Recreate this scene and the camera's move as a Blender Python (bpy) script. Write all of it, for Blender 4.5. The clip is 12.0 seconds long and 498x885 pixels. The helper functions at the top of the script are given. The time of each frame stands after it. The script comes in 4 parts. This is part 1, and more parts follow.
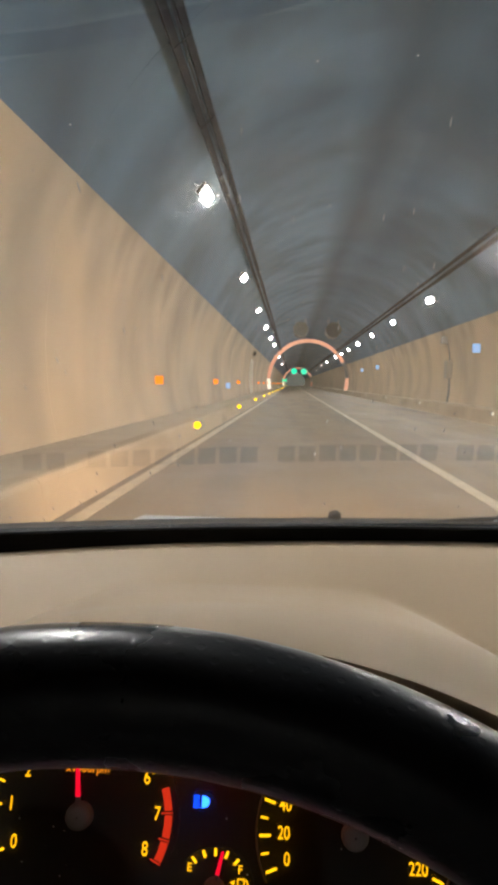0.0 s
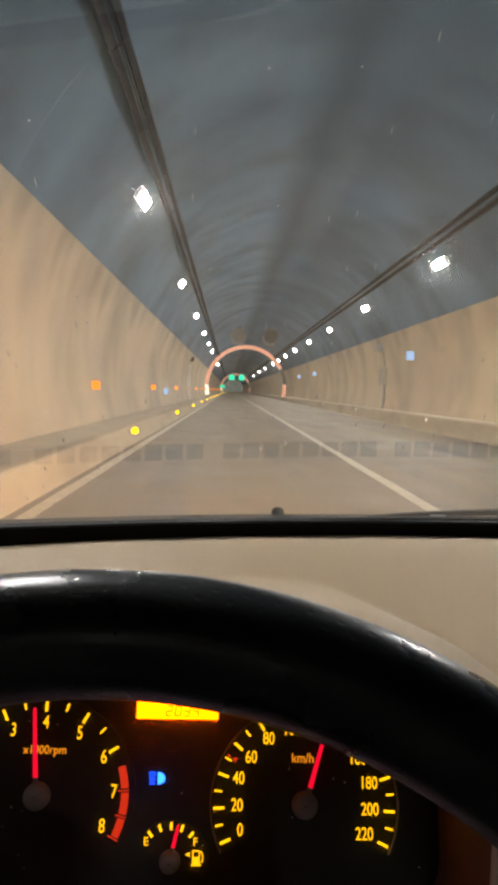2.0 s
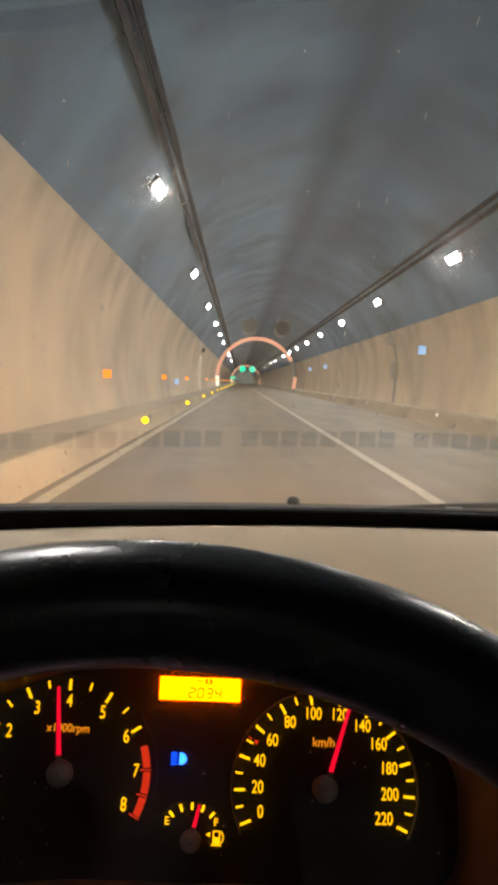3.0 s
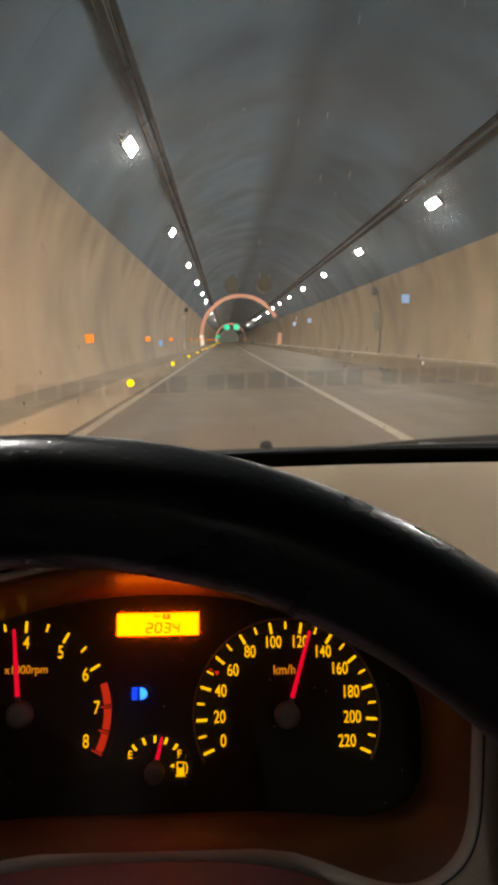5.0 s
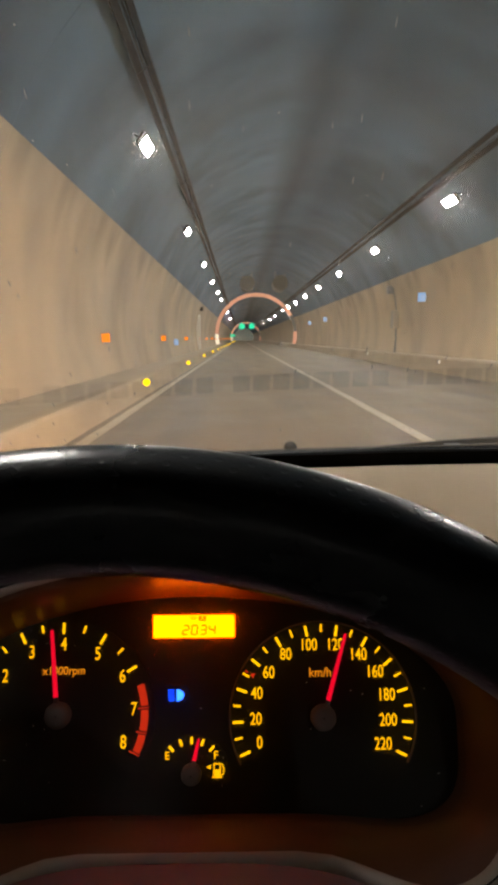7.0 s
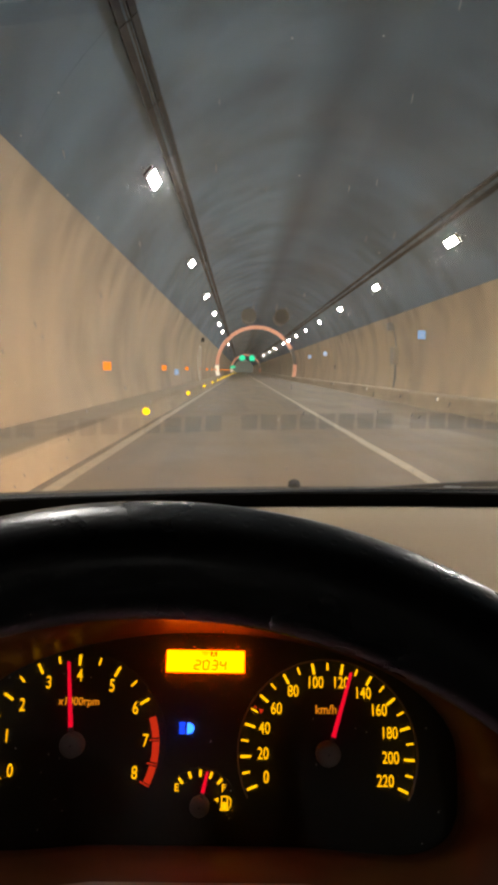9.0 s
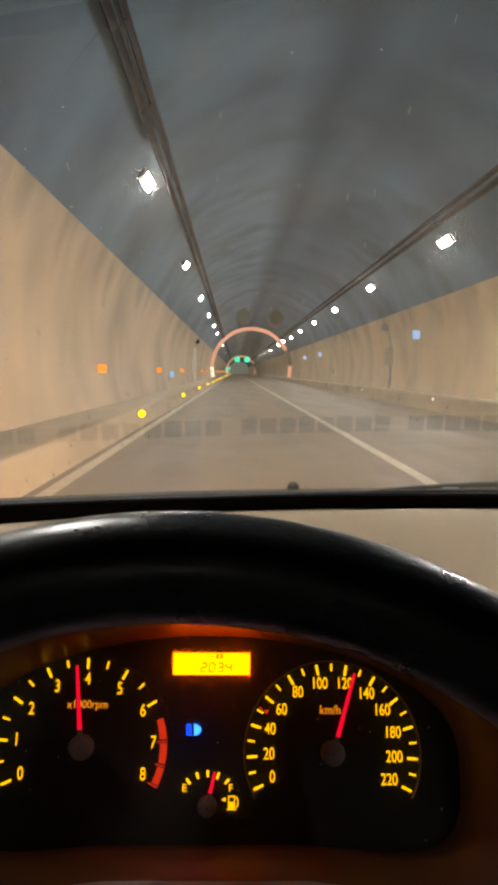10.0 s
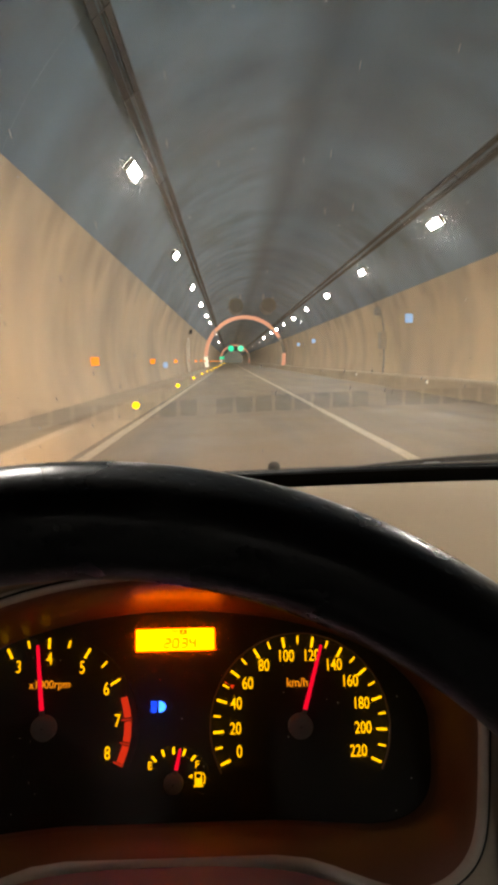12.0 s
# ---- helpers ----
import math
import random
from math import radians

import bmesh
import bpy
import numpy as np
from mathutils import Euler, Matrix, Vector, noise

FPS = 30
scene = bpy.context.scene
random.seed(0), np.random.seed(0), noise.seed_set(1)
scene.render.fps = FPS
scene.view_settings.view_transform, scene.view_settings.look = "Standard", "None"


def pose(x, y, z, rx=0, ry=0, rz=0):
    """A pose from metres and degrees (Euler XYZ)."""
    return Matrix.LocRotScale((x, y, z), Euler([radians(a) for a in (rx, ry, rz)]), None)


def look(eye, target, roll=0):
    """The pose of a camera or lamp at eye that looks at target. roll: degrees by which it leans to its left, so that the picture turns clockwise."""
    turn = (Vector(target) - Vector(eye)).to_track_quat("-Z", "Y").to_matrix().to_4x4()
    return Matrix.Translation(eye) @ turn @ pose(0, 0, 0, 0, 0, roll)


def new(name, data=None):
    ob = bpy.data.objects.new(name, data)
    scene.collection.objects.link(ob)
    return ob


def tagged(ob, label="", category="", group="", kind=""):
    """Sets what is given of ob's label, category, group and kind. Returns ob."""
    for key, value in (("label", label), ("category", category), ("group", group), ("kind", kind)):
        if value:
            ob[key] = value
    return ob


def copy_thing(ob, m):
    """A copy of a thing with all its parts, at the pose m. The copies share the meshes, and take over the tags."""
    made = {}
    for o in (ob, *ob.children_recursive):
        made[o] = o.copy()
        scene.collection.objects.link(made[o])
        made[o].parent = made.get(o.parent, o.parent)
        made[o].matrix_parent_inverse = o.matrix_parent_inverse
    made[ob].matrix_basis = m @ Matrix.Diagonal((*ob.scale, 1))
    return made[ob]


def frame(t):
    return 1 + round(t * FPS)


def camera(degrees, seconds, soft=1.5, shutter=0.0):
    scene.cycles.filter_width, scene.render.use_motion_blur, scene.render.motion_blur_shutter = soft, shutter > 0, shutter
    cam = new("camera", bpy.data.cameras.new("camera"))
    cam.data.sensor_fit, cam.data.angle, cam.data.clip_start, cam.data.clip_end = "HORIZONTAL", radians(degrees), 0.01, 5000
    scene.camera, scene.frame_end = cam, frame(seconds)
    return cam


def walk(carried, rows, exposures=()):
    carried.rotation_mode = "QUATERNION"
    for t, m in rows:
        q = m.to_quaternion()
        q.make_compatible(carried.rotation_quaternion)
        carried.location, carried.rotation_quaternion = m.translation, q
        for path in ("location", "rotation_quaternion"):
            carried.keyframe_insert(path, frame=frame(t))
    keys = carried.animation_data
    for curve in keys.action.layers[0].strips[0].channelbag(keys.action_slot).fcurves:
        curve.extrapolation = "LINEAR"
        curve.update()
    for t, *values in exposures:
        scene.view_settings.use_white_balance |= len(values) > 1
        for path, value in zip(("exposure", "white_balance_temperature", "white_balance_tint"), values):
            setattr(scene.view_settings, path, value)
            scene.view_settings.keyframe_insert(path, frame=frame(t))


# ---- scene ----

# ---- camera ----
# seconds, x, y, z, yaw to the left, pitch up, roll
ROWS = [
    (0.0, 0.0197, 0.0387, 1.1413, 3.081, -4.458, 1.262),
    (0.5, 0.0171, 0.0296, 1.1382, 1.291, -3.990, 1.374),
    (1.0, 0.0138, 0.0086, 1.1503, 0.384, -2.039, 1.427),
    (1.5, 0.0285, 0.0113, 1.1317, -1.127, -2.753, 0.237),
    (2.0, 0.0114, 0.0182, 1.1317, -1.555, -3.897, 1.523),
    (2.5, -0.0008, 0.0261, 1.1231, -0.841, -4.735, 2.658),
    (3.0, 0.0007, 0.0173, 1.1270, -0.883, -4.539, 2.559),
    (3.2, 0.0041, 0.0206, 1.1310, -1.466, -5.069, 2.163),
    (4.8, 0.0194, 0.0258, 1.1156, -1.405, -7.823, -0.115),
    (5.0, 0.0273, 0.0259, 1.1086, -1.737, -7.637, -0.351),
    (5.5, 0.0300, 0.0128, 1.1140, -1.751, -7.525, -0.773),
    (6.0, 0.0194, 0.0258, 1.1110, -1.324, -7.878, -0.851),
    (6.5, 0.0157, 0.0292, 1.1107, -0.778, -7.946, -0.807),
    (8.5, 0.0055, 0.0013, 1.1198, -0.745, -5.740, 0.899),
    (9.0, 0.0028, 0.0024, 1.1221, -0.787, -5.360, 1.203),
    (9.5, 0.0170, -0.0023, 1.1207, -1.013, -5.324, 1.017),
    (10.0, -0.0023, -0.0062, 1.1257, -1.108, -5.252, 0.728),
    (10.5, 0.0000, 0.0000, 1.1200, -1.135, -5.549, 0.239),
    (11.0, 0.0112, -0.0037, 1.1184, -1.197, -5.667, -0.082),
    (11.5, 0.0180, 0.0015, 1.1138, -1.435, -5.876, -0.304),
    (12.0, 0.0226, 0.0034, 1.1125, -1.359, -6.087, -1.018),
]


def eye_pose(x, y, z, yaw, pitch, roll):
    a, b = radians(yaw), radians(pitch)
    way = Vector((-math.sin(a) * math.cos(b), math.cos(a) * math.cos(b), math.sin(b)))
    return look((x, y, z), Vector((x, y, z)) + way, roll)


cam = camera(36.0, 12.0, soft=4.0)
# the phone's brightness drifts as lamps pass
BRIGHT = [(0.0, 0.16), (0.5, -0.04), (1.0, -0.14), (1.5, 0.13), (2.0, 0.18), (3.0, 0.18), (4.8, -0.28), (5.0, -0.28), (5.5, 0.14), (6.0, 0.05), (6.5, -0.2),
          (8.5, 0.24), (9.0, -0.12), (9.5, 0.28), (10.0, 0.06), (10.5, -0.06), (11.0, 0.26), (11.5, -0.14), (12.0, 0.14)]
# and its white balance grows warmer
WARM = ((0.0, 6400), (1.0, 6450), (3.0, 6550), (6.5, 6700), (9.5, 6700), (12.0, 6950))


def kelvin(t):
    return float(np.interp(t, [a for a, _ in WARM], [b for _, b in WARM]))


walk(cam, [(r[0], eye_pose(*r[1:])) for r in ROWS], [(t, e, kelvin(t), 10) for t, e in BRIGHT])

# ---- light ----
scene.view_settings.exposure = 0.0
world = bpy.data.worlds.new("night")
world.use_nodes = True
world.node_tree.nodes["Background"].inputs[0].default_value = (0.01, 0.012, 0.016, 1)
world.node_tree.nodes["Background"].inputs[1].default_value = 0.2
scene.world = world

LAMP = 366.0          # radiance of the tunnel lamps
HEADLAMP = 3900.0      # watts of each headlamp

# ---- plan (metres) ----
TX, TZ, TR = 2.08, 1.65, 5.30       # centre and radius of the vault
Y0, Y1 = -30.0, 420.0
PAINT = 3.75                        # top of the pale wall
KERB_L, KERB_R, KERB_H = -1.87, 6.18, 0.35
LINE_L, LINE_M = -1.70, 2.04
LAMP_L, LAMP_R, LAMP_STEP = 15.8, 22.2, 12.1
RING_1, RING_2 = 100.0, 274.0


# ---- helpers for meshes ----
def mesh_of(name, bm, smooth=False):
    me = bpy.data.meshes.new(name)
    bm.normal_update()
    bm.to_mesh(me)
    bm.free()
    if smooth:
        for p in me.polygons:
            p.use_smooth = True
    return me


def part(name, bm, material, parent=None, label="", smooth=False, m=None):
    ob = new(name, mesh_of(name, bm, smooth))
    if material:
        ob.data.materials.append(material)
    if m is not None:
        ob.matrix_basis = m
    if parent:
        ob.parent = parent
    return tagged(ob, label)


def thing(name, label, category, group="", m=None):
    ob = new(name)
    ob.empty_display_size = 0.1
    if m is not None:
        ob.matrix_basis = m
    return tagged(ob, label, category, group)


def box(bm, cx, cy, cz, sx, sy, sz, bevel=0.0, m=None):
    made = bmesh.ops.create_cube(bm, size=1.0)["verts"]
    bmesh.ops.scale(bm, vec=(sx, sy, sz), verts=made)
    if bevel:
        edges = list({e for v in made for e in v.link_edges})
        made = [v for v in bmesh.ops.bevel(bm, geom=edges, offset=bevel, segments=2, affect="EDGES", profile=0.5)["verts"]]
        made = list({v for v in made} | {v for f in {f for v in made for f in v.link_faces} for v in f.verts})
    bmesh.ops.translate(bm, vec=(cx, cy, cz), verts=made)
    if m is not None:
        bmesh.ops.transform(bm, matrix=m, verts=made)
    return made


def rod(bm, a, b, r, r2=None, n=16):
    a, b = Vector(a), Vector(b)
    d = b - a
    m = Matrix.Translation((a + b) / 2) @ d.to_track_quat("Z", "Y").to_matrix().to_4x4()
    bmesh.ops.create_cone(bm, cap_ends=True, segments=n, radius1=r, radius2=r if r2 is None else r2, depth=d.length, matrix=m)


def loft(bm, rings, closed=True, caps=False):
    """Faces between rings of equally many points."""
    rows = [[bm.verts.new(p) for p in ring] for ring in rings]
    n = len(rows[0])
    for a, b in zip(rows, rows[1:]):
        for i in range(n if closed else n - 1):
            j = (i + 1) % n
            bm.faces.new((a[i], a[j], b[j], b[i]))
    if caps:
        bm.faces.new(rows[0][::-1])
        bm.faces.new(rows[-1])
    return rows


def tube(bm, path, r, n=10):
    path = [Vector(p) for p in path]
    rings = []
    for i, p in enumerate(path):
        d = (path[min(i + 1, len(path) - 1)] - path[max(i - 1, 0)]).normalized()
        side = d.orthogonal().normalized() if abs(d.z) > 0.95 else d.cross(Vector((0, 0, 1))).normalized()
        up = side.cross(d)
        rings.append([p + r * (math.cos(a) * side + math.sin(a) * up) for a in (2 * math.pi * k / n for k in range(n))])
    loft(bm, rings, True, True)


# ---- materials ----
def material(name, colour, rough=0.6, metal=0.0, spread=0.12, scale=6.0, fine=120.0, bump=0.1, stretch=(1, 1, 1), coat=0.0, spec=0.5):
    """A surface with variation at two scales and fine relief."""
    mat = bpy.data.materials.new(name)
    mat.use_nodes = True
    nt = mat.node_tree
    n, l = nt.nodes, nt.links
    bsdf = n["Principled BSDF"]
    bsdf.inputs["Metallic"].default_value = metal
    bsdf.inputs["Coat Weight"].default_value = coat
    bsdf.inputs["Specular IOR Level"].default_value = spec
    co = n.new("ShaderNodeTexCoord")
    mp = n.new("ShaderNodeMapping")
    mp.inputs["Scale"].default_value = stretch
    l.new(co.outputs["Object"], mp.inputs["Vector"])
    big, small = n.new("ShaderNodeTexNoise"), n.new("ShaderNodeTexNoise")
    big.inputs["Scale"].default_value, big.inputs["Detail"].default_value = scale, 5
    small.inputs["Scale"].default_value, small.inputs["Detail"].default_value = fine, 3
    for t in (big, small):
        l.new(mp.outputs[0], t.inputs["Vector"])
    mix = n.new("ShaderNodeMath")
    mix.operation = "MULTIPLY_ADD"
    mix.inputs[1].default_value = 0.3
    l.new(small.outputs["Fac"], mix.inputs[0])
    scaled = n.new("ShaderNodeMath")
    scaled.operation = "MULTIPLY"
    scaled.inputs[1].default_value = 0.7
    l.new(big.outputs["Fac"], scaled.inputs[0])
    l.new(scaled.outputs[0], mix.inputs[2])
    ramp = n.new("ShaderNodeMapRange")
    ramp.inputs["From Min"].default_value, ramp.inputs["From Max"].default_value = 0.3, 0.7
    ramp.inputs["To Min"].default_value, ramp.inputs["To Max"].default_value = 1 - spread, 1 + spread
    l.new(mix.outputs[0], ramp.inputs["Value"])
    col = n.new("ShaderNodeVectorMath")
    col.operation = "SCALE"
    col.inputs[0].default_value = colour
    l.new(ramp.outputs[0], col.inputs["Scale"])
    l.new(col.outputs[0], bsdf.inputs["Base Color"])
    rr = n.new("ShaderNodeMapRange")
    rr.inputs["From Min"].default_value, rr.inputs["From Max"].default_value = 0.3, 0.7
    rr.inputs["To Min"].default_value, rr.inputs["To Max"].default_value = max(rough - 0.08, 0.02), min(rough + 0.08, 1)
    l.new(big.outputs["Fac"], rr.inputs["Value"])
    l.new(rr.outputs[0], bsdf.inputs["Roughness"])
    if bump:
        b = n.new("ShaderNodeBump")
        b.inputs["Strength"].default_value, b.inputs["Distance"].default_value = bump, 1.0 / fine
        l.new(small.outputs["Fac"], b.inputs["Height"])
        l.new(b.outputs[0], bsdf.inputs["Normal"])
    return mat


def glow(name, colour, strength):
    mat = bpy.data.materials.new(name)
    mat.use_nodes = True
    nt = mat.node_tree
    nt.nodes.clear()
    e, o = nt.nodes.new("ShaderNodeEmission"), nt.nodes.new("ShaderNodeOutputMaterial")
    e.inputs[0].default_value, e.inputs[1].default_value = (*colour, 1), strength
    nt.links.new(e.outputs[0], o.inputs[0])
    return mat


def pane_material(name, tint=(0.95, 0.97, 0.96), rough=0.0, gloss=2.2):
    mat = bpy.data.materials.new(name)
    mat.use_nodes = True
    nt = mat.node_tree
    nt.nodes.clear()
    n, l = nt.nodes, nt.links
    tr, gl, fr, mx, o = (n.new(k) for k in ("ShaderNodeBsdfTransparent", "ShaderNodeBsdfGlossy", "ShaderNodeFresnel", "ShaderNodeMixShader", "ShaderNodeOutputMaterial"))
    tr.inputs[0].default_value = (*tint, 1)
    gl.inputs["Roughness"].default_value = rough
    fr.inputs[0].default_value = 1.52
    gl.inputs["Color"].default_value = (1, 1, 1, 1)
    two = n.new("ShaderNodeMath")          # both faces of the pane reflect
    two.operation, two.use_clamp = "MULTIPLY", True
    two.inputs[1].default_value = gloss
    l.new(fr.outputs[0], two.inputs[0])
    l.new(two.outputs[0], mx.inputs[0])
    l.new(tr.outputs[0], mx.inputs[1])
    l.new(gl.outputs[0], mx.inputs[2])
    l.new(mx.outputs[0], o.inputs[0])
    return mat


def stained(mat, colour, along, scale, amount, low=0.45, high=0.7, detail=3):
    """Lays stains of one colour, stretched along one way, over a material."""
    nt = mat.node_tree
    n, l = nt.nodes, nt.links
    bsdf = n["Principled BSDF"]
    before = bsdf.inputs["Base Color"].links[0].from_socket
    co, mp, tex = n.new("ShaderNodeTexCoord"), n.new("ShaderNodeMapping"), n.new("ShaderNodeTexNoise")
    mp.inputs["Scale"].default_value = along
    tex.inputs["Scale"].default_value, tex.inputs["Detail"].default_value = scale, detail
    l.new(co.outputs["Object"], mp.inputs[0])
    l.new(mp.outputs[0], tex.inputs["Vector"])
    r = n.new("ShaderNodeMapRange")
    r.inputs["From Min"].default_value, r.inputs["From Max"].default_value = low, high
    r.inputs["To Min"].default_value, r.inputs["To Max"].default_value = 0, amount
    l.new(tex.outputs["Fac"], r.inputs["Value"])
    mx = n.new("ShaderNodeMix")
    mx.data_type = "RGBA"
    l.new(r.outputs[0], mx.inputs["Factor"])
    l.new(before, mx.inputs["A"])
    mx.inputs["B"].default_value = (*colour, 1)
    l.new(mx.outputs["Result"], bsdf.inputs["Base Color"])
    return mat


M_WALL = stained(material("pale_wall_paint", (0.55, 0.415, 0.258), 0.55, spread=0.10, scale=0.7, fine=30, bump=0.05),
                 (0.29, 0.235, 0.165), (0.6, 0.30, 0.12), 1.0, 0.65, 0.49, 0.76)
M_VAULT = stained(material("dark_vault_concrete", (0.130, 0.205, 0.280), 0.85, spread=0.14, scale=0.5, fine=12, bump=0.04),
                  (0.060, 0.099, 0.139), (0.22, 0.20, 0.22), 1.0, 0.6, 0.46, 0.70)

stained(M_WALL, (0.26, 0.205, 0.145), (0.45, 0.40, 0.35), 1.0, 0.55, 0.48, 0.74)
stained(M_VAULT, (0.036, 0.062, 0.088), (0.50, 0.42, 0.50), 1.0, 0.62, 0.47, 0.74)


def soot_at_joints(mat, period, colour, amount):
    """Soft uneven bands of soot that cross the lining about every period metres along the tunnel."""
    nt = mat.node_tree
    n, l = nt.nodes, nt.links
    bsdf = n["Principled BSDF"]
    before = bsdf.inputs["Base Color"].links[0].from_socket
    co, wave, tex, rng, mul, mx = (n.new(k) for k in ("ShaderNodeTexCoord", "ShaderNodeTexWave", "ShaderNodeTexNoise", "ShaderNodeMapRange", "ShaderNodeMath", "ShaderNodeMix"))
    wave.wave_type, wave.bands_direction = "BANDS", "Y"
    wave.inputs["Scale"].default_value = 2 * math.pi / (20 * period)
    wave.inputs["Distortion"].default_value, wave.inputs["Detail"].default_value, wave.inputs["Detail Scale"].default_value = 3.0, 2.0, 0.8
    tex.inputs["Scale"].default_value, tex.inputs["Detail"].default_value = 0.30, 3
    l.new(co.outputs["Object"], wave.inputs["Vector"])
    l.new(co.outputs["Object"], tex.inputs["Vector"])
    rng.inputs["From Min"].default_value, rng.inputs["From Max"].default_value = 0.45, 1.0
    rng.inputs["To Min"].default_value, rng.inputs["To Max"].default_value = 0.0, amount
    l.new(wave.outputs["Fac"], rng.inputs["Value"])
    mul.operation = "MULTIPLY"
    l.new(rng.outputs[0], mul.inputs[0])
    patch = n.new("ShaderNodeMapRange")
    patch.inputs["From Min"].default_value, patch.inputs["From Max"].default_value = 0.38, 0.66
    l.new(tex.outputs["Fac"], patch.inputs["Value"])
    l.new(patch.outputs[0], mul.inputs[1])
    mx.data_type = "RGBA"
    l.new(mul.outputs[0], mx.inputs["Factor"])
    l.new(before, mx.inputs["A"])
    mx.inputs["B"].default_value = (*colour, 1)
    l.new(mx.outputs["Result"], bsdf.inputs["Base Color"])


soot_at_joints(M_WALL, 3.6, (0.25, 0.20, 0.145), 0.22)
soot_at_joints(M_VAULT, 3.6, (0.046, 0.075, 0.105), 0.36)


def drips(mat, top, length, colour, amount):
    """Soot washed down a wall from its top edge in soft uneven runs."""
    nt = mat.node_tree
    n, l = nt.nodes, nt.links
    bsdf = n["Principled BSDF"]
    before = bsdf.inputs["Base Color"].links[0].from_socket
    co, sep = n.new("ShaderNodeTexCoord"), n.new("ShaderNodeSeparateXYZ")
    l.new(co.outputs["Object"], sep.inputs[0])
    run, patch = n.new("ShaderNodeTexNoise"), n.new("ShaderNodeTexNoise")
    stretch = n.new("ShaderNodeMapping")
    stretch.inputs["Scale"].default_value = (0.3, 0.75, 0.22)
    l.new(co.outputs["Object"], stretch.inputs[0])
    l.new(stretch.outputs[0], run.inputs["Vector"])
    l.new(co.outputs["Object"], patch.inputs["Vector"])
    run.inputs["Scale"].default_value, run.inputs["Detail"].default_value = 1.0, 2
    patch.inputs["Scale"].default_value, patch.inputs["Detail"].default_value = 0.35, 2
    reach = n.new("ShaderNodeMath")              # how far each run comes down
    reach.operation = "MULTIPLY_ADD"
    reach.inputs[1].default_value, reach.inputs[2].default_value = -3.0 * length, top + 0.85 * length
    l.new(run.outputs["Fac"], reach.inputs[0])
    over = n.new("ShaderNodeMath")
    over.operation = "SUBTRACT"
    l.new(sep.outputs["Z"], over.inputs[0])
    l.new(reach.outputs[0], over.inputs[1])
    fade, where, both, mx = n.new("ShaderNodeMapRange"), n.new("ShaderNodeMapRange"), n.new("ShaderNodeMath"), n.new("ShaderNodeMix")
    fade.inputs["From Min"].default_value, fade.inputs["From Max"].default_value = 0.0, length
    fade.inputs["To Min"].default_value, fade.inputs["To Max"].default_value = 0.0, amount
    where.inputs["From Min"].default_value, where.inputs["From Max"].default_value = 0.36, 0.62
    l.new(over.outputs[0], fade.inputs["Value"])
    l.new(patch.outputs["Fac"], where.inputs["Value"])
    both.operation = "MULTIPLY"
    l.new(fade.outputs[0], both.inputs[0])
    l.new(where.outputs[0], both.inputs[1])
    mx.data_type = "RGBA"
    l.new(both.outputs[0], mx.inputs["Factor"])
    l.new(before, mx.inputs["A"])
    mx.inputs["B"].default_value = (*colour, 1)
    l.new(mx.outputs["Result"], bsdf.inputs["Base Color"])


drips(M_WALL, PAINT, 1.3, (0.17, 0.145, 0.11), 0.8)


def soot_along(mat, x0, half, colour, amount):
    """A ragged dark band, soot or painted dimming, that runs the length of the vault at x0."""
    nt = mat.node_tree
    n, l = nt.nodes, nt.links
    bsdf = n["Principled BSDF"]
    before = bsdf.inputs["Base Color"].links[0].from_socket
    co, sep, tex = n.new("ShaderNodeTexCoord"), n.new("ShaderNodeSeparateXYZ"), n.new("ShaderNodeTexNoise")
    tex.inputs["Scale"].default_value = 0.35
    l.new(co.outputs["Object"], sep.inputs[0])
    l.new(co.outputs["Object"], tex.inputs["Vector"])
    add = n.new("ShaderNodeMath")
    add.operation = "MULTIPLY_ADD"
    add.inputs[1].default_value, add.inputs[2].default_value = 0.5, -0.25
    l.new(tex.outputs["Fac"], add.inputs[0])
    s1 = n.new("ShaderNodeMath")
    s1.operation = "ADD"
    l.new(sep.outputs["X"], s1.inputs[0])
    l.new(add.outputs[0], s1.inputs[1])
    d = n.new("ShaderNodeMath")
    d.operation = "SUBTRACT"
    d.inputs[1].default_value = x0
    l.new(s1.outputs[0], d.inputs[0])
    a = n.new("ShaderNodeMath")
    a.operation = "ABSOLUTE"
    l.new(d.outputs[0], a.inputs[0])
    r = n.new("ShaderNodeMapRange")
    r.inputs["From Min"].default_value, r.inputs["From Max"].default_value = 0.1 * half, half
    r.inputs["To Min"].default_value, r.inputs["To Max"].default_value = amount, 0.0
    l.new(a.outputs[0], r.inputs["Value"])
    mx = n.new("ShaderNodeMix")
    mx.data_type = "RGBA"
    l.new(r.outputs[0], mx.inputs["Factor"])
    l.new(before, mx.inputs["A"])
    mx.inputs["B"].default_value = (*colour, 1)
    l.new(mx.outputs["Result"], bsdf.inputs["Base Color"])


soot_along(M_VAULT, TX, 0.85, (0.031, 0.056, 0.081), 0.8)
# painted dimming, not soot: keeps the vault's right half from coming out too light
soot_along(M_VAULT, TX + 1.3, 2.3, (0.041, 0.074, 0.107), 0.65)
M_ROAD = stained(material("worn_asphalt", (0.190, 0.138, 0.078), 0.60, spread=0.15, scale=0.8, fine=90, bump=0.25),
                 (0.085, 0.075, 0.063), (1.2, 0.06, 1), 1.0, 0.6, 0.48, 0.68)
stained(M_ROAD, (0.31, 0.255, 0.18), (0.55, 0.10, 1), 1.0, 0.55, 0.52, 0.74)
